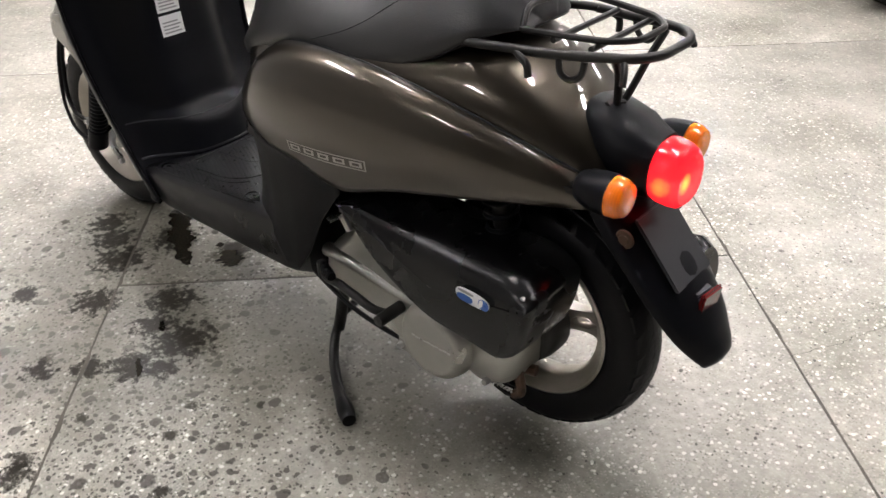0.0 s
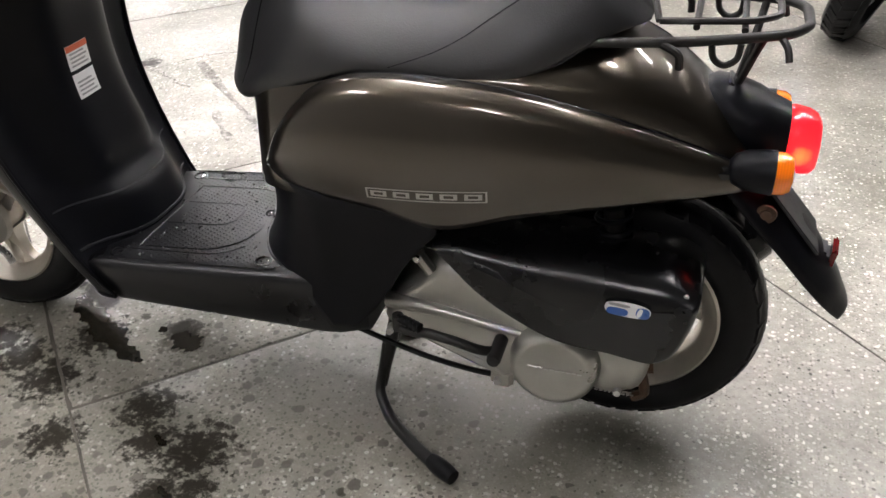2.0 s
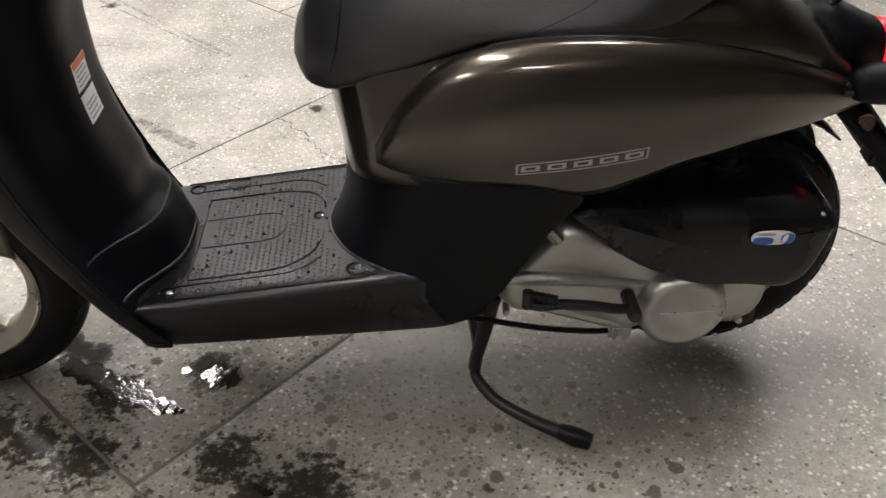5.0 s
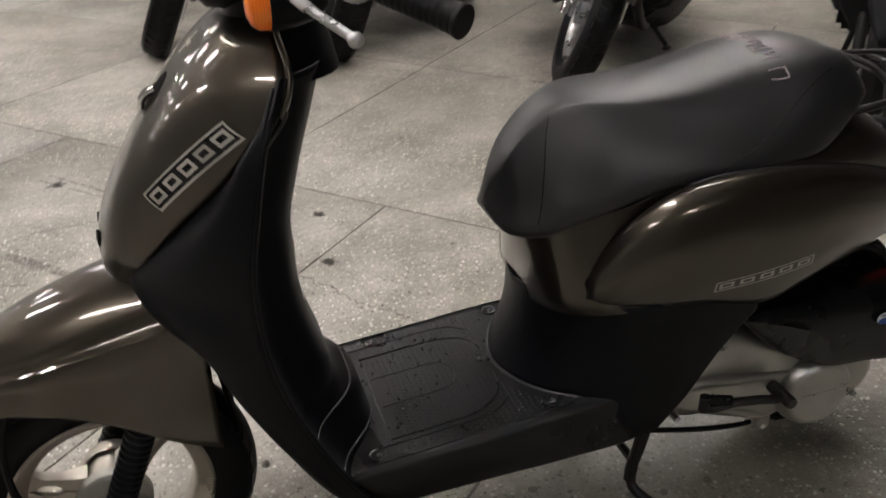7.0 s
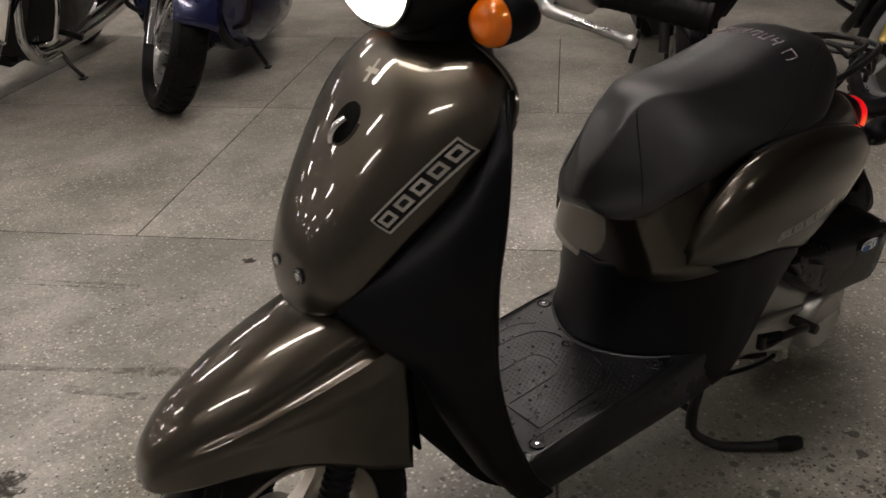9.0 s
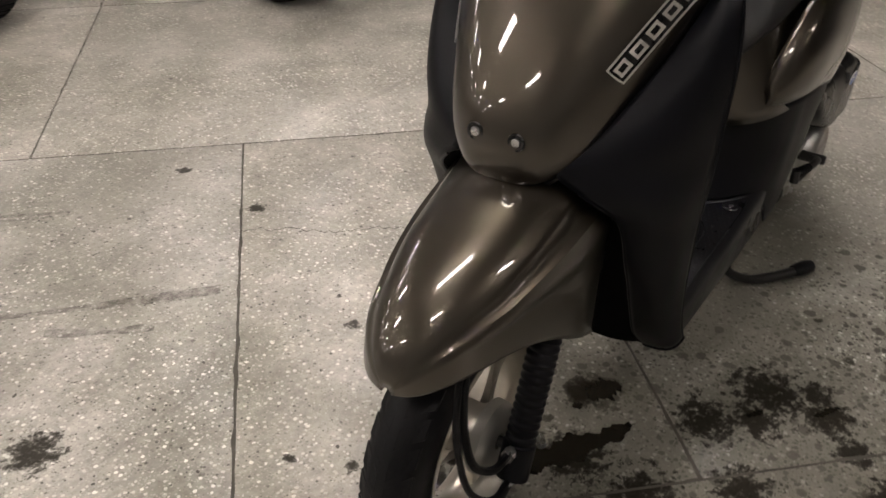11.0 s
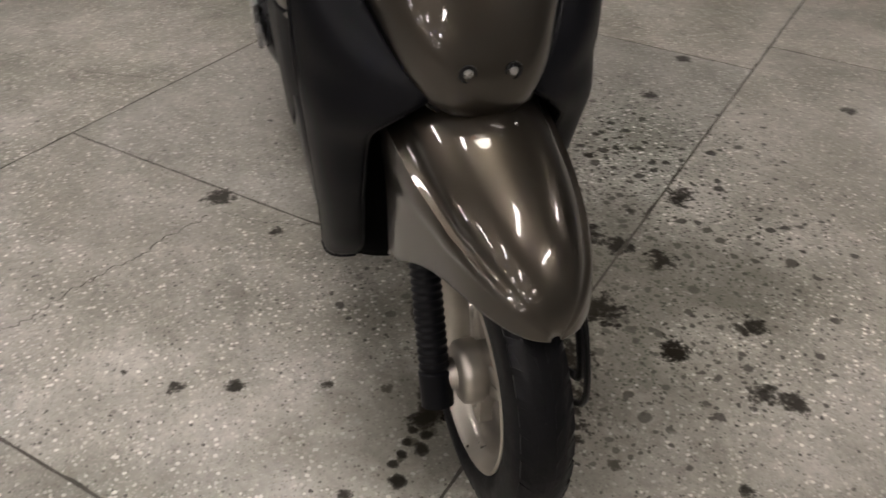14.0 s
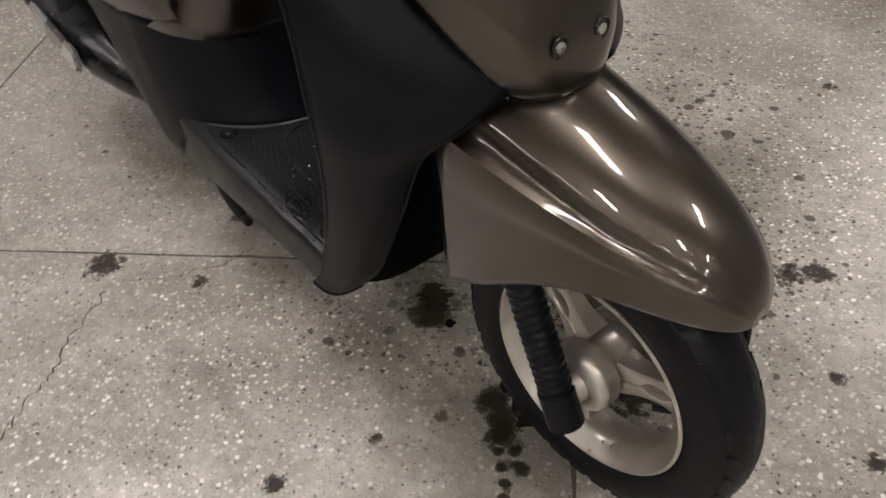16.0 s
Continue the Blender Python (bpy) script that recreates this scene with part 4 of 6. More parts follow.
MUD = spl([(0, 0.125, 0.480, 0.070), (0.2, 0.085, 0.440, 0.078), (0.45, 0.030, 0.385, 0.080), (0.62, -0.002, 0.348, 0.075), (0.76, -0.028, 0.318, 0.066), (0.86, -0.044, 0.298, 0.054), (0.93, -0.055, 0.285, 0.044), (0.975, -0.061, 0.276, 0.033), (1.0, -0.0645, 0.271, 0.012)])
guard = part("rear_mudguard", sheet(mud, lin(0, 0.9, 24) + [0.92, 0.94, 0.955, 0.97, 0.98, 0.99, 1.0], lin(-1, 1, 14)), BLACK, scooter, "long black plastic rear mudguard", thick=0.003)
part("plate_holder", box((0.112, 0.092, 0.005), (0.0235, 0.004, 0.4265), 0.002, rot(0, -49, 0)), GREY_PLASTIC, guard, "flat black plate holder")
part("reflector_base", box((0.044, 0.044, 0.034), (-0.012, 0.000, 0.357), 0.006, rot(0, -8, -6)), GREY_PLASTIC, guard)
part("reflector", box((0.008, 0.044, 0.044), (-0.0375, 0.003, 0.357), 0.003, rot(0, -8, -6)), RED_DARK, guard, "dark red rectangular reflector")
for s in (1, -1):
    part("guard_bolt", lathe([(0.0001, 0.003), (0.007, 0.003), (0.008, 0.001), (0.013, 0.001), (0.014, -0.002)], 20, (0.064, s * 0.066, 0.446), "Y", closed_profile=False), RUST, guard, "rusty washer and bolt")


# inner mudguard over the rear tyre
def inner_guard(a, y):
    r = 0.235
    return REAR + Vector((r * math.cos(a), y * 0.055, r * math.sin(a) * 1.04))


part("inner_guard", sheet(inner_guard, lin(radians(25), radians(128), 24), lin(-1, 1, 8)), BLACK_SHINY, scooter, thick=0.003)
part("under_tray", box((0.50, 0.22, 0.02), (0.36, 0, 0.50), 0.006, rot(0, 4, 0)), BLACK_SHINY, scooter)
rear_wheel = wheel("rear_wheel", REAR, 50, 0.052)

# engine and transmission
def outline_ring(y, pts, inset=0.0, n=72, drop=0.0):
    """The outline at depth y, drawn in along its normal, its top edge let down by drop."""
    loop = path([(p[0], 0, p[1]) for p in pts] + [(pts[0][0], 0, pts[0][1])], n)[:-1]
    turn = 1 if sum(loop[i].x * loop[i - 1].z - loop[i - 1].x * loop[i].z for i in range(n)) < 0 else -1
    normals = []
    for i in range(n):
        t = (loop[(i + 2) % n] - loop[i - 2]).normalized()
        normals.append(Vector((t.z, 0, -t.x)) * turn)
    out = []
    for i, p in enumerate(loop):
        m = (normals[i - 1] + normals[i] + normals[(i + 1) % n]).normalized()
        out.append(Vector((p.x - m.x * inset, y, p.z - m.z * inset - drop * max(0.0, m.z) ** 1.5 * min(1.0, max(0.0, (0.50 - p.x) / 0.16)))))
    return out


def pillow(pts, rows, crown=0.0015):
    """A moulded lid: outline rings, closed by rings that shrink towards the middle."""
    rings = [outline_ring(y, pts, i, drop=d) for y, i, d in rows]
    last = rings[-1]
    c = sum(last, Vector()) / len(last)
    for k, f in enumerate((0.85, 0.6, 0.3, 0.02)):
        rings.append([c + (p - c) * f + Vector((0, crown * (k + 1) / 2, 0)) for p in last])
    return loft(rings)


CASE = [(0.585, 0.225), (0.578, 0.262), (0.552, 0.290), (0.520, 0.322), (0.495, 0.352), (0.462, 0.350), (0.42, 0.330), (0.35, 0.300), (0.28, 0.284), (0.210, 0.270), (0.182, 0.220), (0.195, 0.166), (0.24, 0.160), (0.30, 0.148), (0.36, 0.152), (0.40, 0.142), (0.425, 0.160), (0.50, 0.188), (0.56, 0.196)]
engine = part("engine_case", pillow(CASE, ((0.03, 0.0, 0), (0.118, 0.0, 0), (0.134, 0.004, 0), (0.145, 0.012, 0), (0.150, 0.024, 0))), CASTING, scooter, "dull silver cast transmission case", sharp=80)
part("clutch_cover", lathe([(0.0001, 0.1775), (0.046, 0.1765), (0.050, 0.1785), (0.056, 0.1775), (0.063, 0.170), (0.067, 0.154), (0.068, 0.13)], 40, (0.315, 0, 0.208), "Y", closed_profile=False), CASTING, engine, "round raised clutch cover")
part("case_end", lathe([(0.0001, 0.152), (0.036, 0.151), (0.048, 0.146), (0.054, 0.136), (0.056, 0.11)], 36, (0.238, 0, 0.212), "Y", closed_profile=False), CASTING, engine)
part("case_rib", tube([(0.572, 0.142, 0.262), (0.52, 0.152, 0.268), (0.46, 0.153, 0.262), (0.40, 0.152, 0.252), (0.36, 0.150, 0.246)], lambda t: 0.013 * (1 - 0.5 * t), 10, 20), CASTING, engine)
part("case_rib", tube([(0.560, 0.120, 0.205), (0.50, 0.140, 0.200), (0.43, 0.145, 0.178), (0.395, 0.143, 0.165)], 0.008, 8, 16), CASTING, engine)
part("case_lug", box((0.035, 0.03, 0.035), (0.395, 0.135, 0.150), 0.006), CASTING, engine)
for x, z in ((0.520, 0.352), (0.545, 0.335), (0.40, 0.150), (0.30, 0.150), (0.222, 0.172), (0.57, 0.21)):
    part("case_bolt", lathe([(0.0001, 0.158), (0.005, 0.158), (0.006, 0.154), (0.006, 0.140)], 12, (x, 0, z), "Y", closed_profile=False), ALLOY, engine)
for k in range(10):
    part("case_rule", box((0.006, 0.0016, 0.002), (0.275 + 0.008 * k, 0.1775, 0.212 + 0.001 * (k % 2)), 0), ALLOY, engine)
part("bracket", tube([(0.53, 0.12, 0.37), (0.52, 0.145, 0.355), (0.50, 0.15, 0.33)], 0.009, 8, 10), CASTING, engine)

AIR = [(0.505, 0.398), (0.46, 0.408), (0.38, 0.402), (0.30, 0.400), (0.22, 0.396), (0.155, 0.388), (0.128, 0.366), (0.135, 0.315), (0.160, 0.262), (0.185, 0.250), (0.24, 0.256), (0.31, 0.262), (0.38, 0.292), (0.43, 0.325), (0.475, 0.370)]
air = part("air_cleaner", pillow(AIR, ((0.06, 0, 0), (0.115, 0, 0), (0.146, 0.0005, 0.006), (0.162, 0.001, 0.012), (0.171, 0.002, 0.018), (0.177, 0.004, 0.025), (0.181, 0.007, 0.034), (0.184, 0.011, 0.046)), 0.0006), BLACK_SHINY, scooter, "satin black air cleaner box with a sticker", sharp=80)
part("air_bolt", lathe([(0.0001, 0.172), (0.0045, 0.171), (0.0055, 0.168), (0.0055, 0.150)], 12, (0.149, 0, 0.366), "Y", closed_profile=False), ALLOY, air)
part("air_plug", lathe([(0.0001, 0.1835), (0.0070, 0.1838), (0.0080, 0.180)], 16, (0.43, 0, 0.372), "Y", closed_profile=False), RUBBER, air)


def decal(cx, cz, y, hw, hh, ang=0.0, n=28, sq=2.6, lift=0.0):
    bm = bmesh.new()
    vs = []
    for a in lin(0, 2 * math.pi, n)[:-1]:
        dx = hw * math.copysign(abs(math.cos(a)) ** (2 / sq), math.cos(a))
        dz = hh * math.copysign(abs(math.sin(a)) ** (2 / sq), math.sin(a))
        vs.append((cx + dx * math.cos(ang) - dz * math.sin(ang), cz + dx * math.sin(ang) + dz * math.cos(ang)))
    return loft([[Vector((x, y + lift, z)) for x, z in vs], [Vector((x, y + lift + 0.0008, z)) for x, z in vs]], bm=bm)


st = part("sticker", decal(0.219, 0.348, 0.1885, 0.030, 0.0115, 0.05), PAPER, air, "small white and blue oval sticker")
part("sticker_patch", decal(0.232, 0.344, 0.1895, 0.014, 0.006, 0.05), BLUE_INK, st)
part("sticker_patch", decal(0.199, 0.346, 0.1895, 0.009, 0.0085, 0.05), BLUE_INK, st)
part("sticker_bar", decal(0.230, 0.3545, 0.1895, 0.014, 0.0022, 0.05), GREY_INK, st)
part("sticker_bar", decal(0.203, 0.347, 0.1904, 0.003, 0.007, 0.3), PAPER, st)

# kick starter
kick = part("kick_arm", tube([(0.395, 0.176, 0.228), (0.41, 0.190, 0.236), (0.46, 0.196, 0.250), (0.49, 0.192, 0.251), (0.53, 0.184, 0.243), (0.543, 0.182, 0.247)], lambda t: 0.0075, 10, 28), STEEL, scooter, "black kick-start lever")
part("kick_pedal", tube([(0.543, 0.182, 0.262), (0.505, 0.196, 0.262)], 0.0075, 10, 6), RUBBER, kick)
part("kick_post", tube([(0.544, 0.182, 0.242), (0.544, 0.182, 0.268)], 0.0085, 10, 4), STEEL, kick)
part("kick_boss", lathe([(0.0001, 0.206), (0.009, 0.205), (0.0105, 0.200), (0.0105, 0.150)], 20, (0.395, 0, 0.231), "Y", closed_profile=False), STEEL, kick)
for k in range(5):
    part("pedal_rib", lathe([(0.0075, -0.001), (0.0088, -0.001), (0.0088, 0.001), (0.0075, 0.001)], 12, (0.538 - 0.007 * k, 0.1835 + 0.0028 * k, 0.262), "X"), RUBBER, kick)

part("brake_drum", lathe([(0.012, 0.072), (0.055, 0.070), (0.066, 0.062), (0.070, 0.045), (0.070, 0.02)], 36, REAR, "Y", closed_profile=False), STEEL, rear_wheel, "dirty dark brake drum")
part("drum_stay", tube([REAR + Vector((0.045, 0.085, -0.03)), REAR + Vector((-0.01, 0.09, -0.055)), REAR + Vector((-0.055, 0.085, -0.05))], 0.009, 8, 10), RUST, rear_wheel)
part("drum_lever", tube([REAR + Vector((0.02, 0.088, 0.03)), REAR + Vector((-0.015, 0.094, -0.01)), REAR + Vector((-0.02, 0.09, -0.075))], 0.008, 8, 10), STEEL, rear_wheel)

# cables, hose, brake arm under the case
part("brake_cable", tube([(0.72, 0.10, 0.185), (0.60, 0.135, 0.180), (0.50, 0.150, 0.168), (0.42, 0.140, 0.150), (0.30, 0.11, 0.14), (0.20, 0.09, 0.13)], 0.0045, 8, 40), RUBBER, scooter, "black brake cable under the engine")
part("under_clip", box((0.05, 0.06, 0.02), (0.74, 0.10, 0.178), 0.004), BLACK, scooter)
part("under_clip", box((0.03, 0.03, 0.018), (0.68, 0.11, 0.180), 0.004), BLACK, scooter)
part("brake_arm", tube([(0.205, 0.100, 0.235), (0.195, 0.110, 0.19), (0.185, 0.112, 0.145), (0.20, 0.108, 0.128)], 0.008, 8, 16), RUST, scooter, "rusty rear brake arm")
part("brake_spring", tube([(0.20 + 0.004 * math.cos(i * 1.5) + 0.0016 * i, 0.112 + 0.004 * math.sin(i * 1.5), 0.135) for i in range(40)], 0.0012, 5, 39, smooth_line=False), ALLOY, scooter)
# shock absorber
shock = part("shock_absorber", tube([(0.24, 0.075, 0.30), (0.27, 0.075, 0.50)], 0.014, 12, 4), STEEL, scooter, "black rear shock absorber with a coil spring")
part("coil_spring", tube([Vector((0.245 + 0.022 * i / 80, 0.075, 0.33 + 0.15 * i / 80)) + Vector((0.024 * math.cos(i * 0.55), 0.024 * math.sin(i * 0.55), 0)) for i in range(81)], 0.0042, 6, 80, smooth_line=False), BLACK, shock)
# muffler on the right
muff = part("muffler", tube([(0.46, -0.115, 0.215), (0.40, -0.125, 0.225), (0.20, -0.140, 0.262), (0.06, -0.145, 0.295), (0.03, -0.145, 0.300)], lambda t: 0.03 + 0.022 * min(1, t * 3) - (0.014 if t > 0.97 else 0), 20, 24), BLACK_SHINY, scooter, "black exhaust silencer")
part("heat_shield", box((0.20, 0.012, 0.05), (0.22, -0.196, 0.262), 0.005, rot(0, 10, 0)), ALLOY, muff)
part("crankcase", lathe([(0.02, -0.11), (0.075, -0.11), (0.085, -0.09), (0.085, 0.05), (0.02, 0.06)], 32, (0.50, 0, 0.25), "Y"), CASTING, scooter)

# centre stand: two legs, and a foot lever on the left
stand = part("centre_stand", tube([(0.580, 0.10, 0.190), (0.580, -0.10, 0.190)], 0.011, 10, 4), STEEL, scooter, "black tubular centre stand, feet on the ground")
for s in (1, -1):
    end = (0.611, 0.104, 0.050) if s > 0 else (0.628, -0.088, 0.010)
    part("stand_leg", tube([(0.580, s * 0.100, 0.195), (0.596, s * 0.100, 0.12), (0.607, s * 0.100, 0.075), end], lambda t: 0.0105, 12, 16), STEEL, stand)
part("stand_foot", tube([(0.655, -0.088, 0.0085), (0.615, -0.088, 0.0085)], 0.0085, 10, 4), STEEL, stand)
part("stand_lever", tube([(0.598, 0.100, 0.14), (0.606, 0.104, 0.085), (0.611, 0.111, 0.048), (0.592, 0.138, 0.027), (0.535, 0.185, 0.016), (0.480, 0.222, 0.014)], lambda t: 0.0078 + 0.003 * t, 12, 30), STEEL, stand)
part("lever_pad", tube([(0.490, 0.215, 0.0160), (0.446, 0.240, 0.0155)], lambda t: 0.0120 + 0.003 * math.sin(t * 3.1), 12, 8), RUBBER, stand)
part("stand_brace", tube([(0.605, 0.096, 0.085), (0.61, 0, 0.095), (0.605, -0.096, 0.085)], 0.008, 8, 10), STEEL, stand)

# ---- front: leg shield, front cover, fender, fork, bars ----
WING = spl([  # z, x of the rear edge, half width
    (0.190, 1.050, 0.168), (0.230, 1.082, 0.172), (0.30, 1.120, 0.178), (0.38, 1.155, 0.186), (0.48, 1.185, 0.196), (0.60, 1.195, 0.206), (0.70, 1.180, 0.204), (0.76, 1.165, 0.192), (0.80, 1.150, 0.176), (0.83, 1.136, 0.158)])
WELL = spl([  # z, x and half width of the front edge: wheel well below, seam of the front cover above
    (0.190, 1.098, 0.124), (0.230, 1.132, 0.118), (0.30, 1.174, 0.122), (0.40, 1.228, 0.128), (0.50, 1.278, 0.128), (0.545, 1.320, 0.098), (0.575, 1.336, 0.062), (0.61, 1.303, 0.092), (0.66, 1.254, 0.119), (0.72, 1.197, 0.146), (0.78, 1.150, 0.166), (0.83, 1.128, 0.158)])


def wing(z, t, s):
    (xe, ye), (xw, yw) = WING(z), WELL(z)
    bow = 0.020 * math.sin(t * math.pi) * (1 if z < 0.75 else max(0.1, (0.83 - z) / 0.08))
    ex, ey = xw - xe, yw - ye
    l = math.hypot(ex, ey) or 1
    return Vector((xe + ex * t - ey / l * bow, s * (ye + ey * t + ex / l * bow), z))


ZW = lin(0.19, 0.83, 48)
for s in (1, -1):
    wg = part("leg_shield", sheet(lambda z, t: wing(z, t, s), ZW, lin(0, 1, 14)), BLACK, scooter, "matt black plastic leg shield", thick=0.004)
    part("shield_rim", tube([wing(z, 0, s) for z in lin(0.192, 0.828, 30)], 0.003, 8, 60), BLACK, wg)
    part("well_rim", tube([wing(z, 1, s) for z in lin(0.192, 0.55, 20)], 0.0025, 8, 40), BLACK, wg)
    part("shield_foot", tube([wing(0.191, t, s) for t in lin(0, 1, 6)], 0.0045, 8, 16), BLACK, wg)

INX = spl([(0.262, 1.036), (0.29, 1.044), (0.318, 1.052), (0.330, 1.060), (0.340, 1.074), (0.40, 1.098), (0.50, 1.124), (0.60, 1.128), (0.68, 1.112), (0.76, 1.088), (0.82, 1.070)])


def inner(z, a):
    xe, ye = WING(z)
    y = a * (ye - 0.002)
    k = math.exp(-(abs(y) / 0.112) ** (3.4 if z < 0.36 else 4.5))
    edge = xe + 0.004
    return Vector((edge - (edge - INX(z)) * k, y, z))


inn = part("inner_shield", sheet(inner, lin(0.196, 0.82, 66), lin(-1, 1, 48)), BLACK, scooter, "matt black inner leg shield with a warning label", thick=0.003)
part("inner_step", tube([inner(0.333, a) for a in lin(-0.9, 0.9, 40)], 0.0022, 8, 60), GREY_PLASTIC, inn)
part("inner_foot", tube([inner(0.266, a) for a in lin(-0.92, 0.92, 40)], 0.003, 8, 60), GREY_PLASTIC, inn)


def label_at(a, b, z0, z1, ya, yb, lift=0.0022):
    z = z0 + (z1 - z0) * b
    y = ya + (yb - ya) * a
    p = inner(z, y / (WING(z)[1] - 0.002))
    return p + Vector((-lift, 0, 0))


for z0, z1 in ((0.530, 0.570), (0.484, 0.524)):
    lb = part("warning_label", sheet(lambda a, b: label_at(a, b, z0, z1, 0.048, -0.002), lin(0, 1, 8), lin(0, 1, 4)), PAPER, inn, "white printed warning label")
    if z0 > 0.5:
        part("label_band", sheet(lambda a, b: label_at(a, b, 0.560, 0.570, 0.048, -0.002, 0.003), lin(0, 1, 8), lin(0, 1, 1)), ORANGE_INK, lb)
    for k in range(4):
        zz = z0 + 0.005 + 0.0065 * k
        part("label_bar", sheet(lambda a, b: label_at(a, b, zz, zz + 0.003, 0.043, 0.004 + 0.005 * (k % 2), 0.003), lin(0, 1, 6), lin(0, 1, 1)), GREY_INK, lb)


def well(a, z):
    x, y = WELL(z)
    return Vector((1.13 + (x - 1.13) * abs(a) ** 5, y * a, z))


# near-black colour stands for the shade inside the well
part("wheel_well", sheet(well, lin(-1, 1, 24), lin(0.20, 0.575, 20)), SHADED_BLACK, scooter, thick=0.003)

NOSE = spl([(0.548, 1.355), (0.560, 1.363), (0.60, 1.366), (0.65, 1.352), (0.70, 1.324), (0.754, 1.288), (0.80, 1.254), (0.835, 1.222), (0.858, 1.196), (0.876, 1.165)])
NOSED = spl([(0.548, 0.02), (0.60, 0.055), (0.65, 0.085), (0.70, 0.110), (0.78, 0.122), (0.83, 0.105), (0.876, 0.04)])
NOSEW = spl([(0.548, 0.012), (0.553, 0.040), (0.565, 0.062), (0.60, 0.090), (0.65, 0.114), (0.70, 0.140), (0.75, 0.158), (0.79, 0.167), (0.82, 0.162), (0.85, 0.134), (0.868, 0.095), (0.876, 0.05)])

NOSE, NOSED, NOSEW = soft(NOSE, 0.548, 0.876, 0.035), soft(NOSED, 0.548, 0.876, 0.035), soft(NOSEW, 0.548, 0.876, 0.03)


def nose(z, a, lift=0.0):
    y = NOSEW(z) * a
    d = NOSED(z)
    x = NOSE(z) - d * (0.25 * a * a + 0.75 * a ** 4)
    n = Vector((1, d * (0.5 * a + 3 * a ** 3) / NOSEW(z), 0.5)).normalized()
    return Vector((x, y, z)) + n * lift


ZN = [0.548, 0.550, 0.553, 0.558] + lin(0.565, 0.84, 40) + lin(0.845, 0.876, 8)
fc = part("front_cover", sheet(nose, ZN, lin(-1, 1, 44)), OLIVE, scooter, "glossy olive metallic front cover with badges", thick=0.003)
part("cover_edge", tube([nose(z, 1) for z in lin(0.79, 0.87, 10)] + [nose(0.876, a) for a in lin(0.9, -0.9, 12)] + [nose(z, -1) for z in lin(0.87, 0.79, 10)], 0.004, 8, 60), OLIVE, fc)
for s in (1, -1):
    part("cover_seam", tube([nose(z, s) + Vector((-0.002, 0, -0.004)) for z in lin(0.555, 0.80, 24)], 0.0035, 8, 40), BLACK_SHINY, scooter)

    def nat(a, b, s=s):
        # the badge climbs along the seam
        z = 0.684 + (0.776 - 0.684) * a
        y = 0.103 + (0.147 - 0.103) * a
        z += 0.020 * (b - 0.5) * 0.9
        y -= 0.020 * (b - 0.5) * 0.75
        return nose(z, s * y / NOSEW(z), 0.0022)
    bm = sheet(nat, lin(0.005, 0.995, 20), lin(0.02, 0.98, 3))
    pl = part("badge_plate", bm, BLACK_SHINY, fc, "black badge plate outlined in silver")

    def nat2(a, b, nat=nat, s=s):
        return nat(a, b) + Vector((0.0012, s * 0.0008, 0.0004))
    badge(nat2, s, fc)

for y in (-0.027, 0.027):
    c = nose(0.612, y / NOSEW(0.612), 0.003)
    b = lathe([(0.0112, -0.002), (0.0108, 0.0), (0.0095, 0.0002), (0.0075, -0.0010), (0.0001, -0.0012)], 22, c, "X", closed_profile=False)
    rc = part("screw_recess", b, BLACK_SHINY, fc)
    b = lathe([(0.0062, -0.001), (0.0055, 0.0008), (0.0030, 0.0014), (0.0001, 0.0012)], 18, c, "X", closed_profile=False)
    part("cover_screw", b, ALLOY, rc, "bright screw in a recess")
# bag hook recess, its shade painted as a near-black patch, with its chrome hook
hz = 0.782


def hollow(r, a, lift):
    dz, dy = 0.024 * r * math.sin(a), 0.025 * r * math.cos(a)
    z = hz + 0.002 + dz
    return nose(z, (dy + 0.006) / NOSEW(z), lift)


hook = part("hook_recess", sheet(lambda r, a: hollow(r, a, 0.0022 if r < 0.9 else 0.0006), [0.02, 0.5, 0.88, 1.0], lin(0, 2 * math.pi, 30)), SHADED_BLACK, fc, "near-black patch painted as the shaded bag hook recess")
part("recess_lip", tube([hollow(1.0, a, 0.0016) for a in lin(math.pi * 0.95, math.pi * 2.05, 20)], 0.0018, 8, 40), OLIVE, hook)
part("bag_hook", tube([nose(0.786, 0.03, 0.003), nose(0.779, 0.025, 0.009), nose(0.770, 0.01, 0.009), nose(0.760, 0.0, 0.003)], lambda t: 0.0060 - 0.002 * t, 12, 16), CHROME, fc, "chrome bag hook")
for y0, y1, z0, z1 in ((-0.012, 0.012, 0.838, 0.838), (0.0, 0.0, 0.826, 0.850)):
    bm = bmesh.new()
    if y0 != y1:
        sheet(lambda a, b: nose(z0 + 0.0025 * (b - 0.5) * 2, (y0 + (y1 - y0) * a) / NOSEW(z0), 0.002), lin(0, 1, 6), lin(0, 1, 1), bm)
    else:
        sheet(lambda a, b: nose(z0 + (z1 - z0) * a, (0.005 * (b - 0.5)) / 0.14, 0.0026), lin(0, 1, 6), lin(0, 1, 1), bm)
    part("tape_cross", bm, TAPE, fc, "small cross of masking tape")

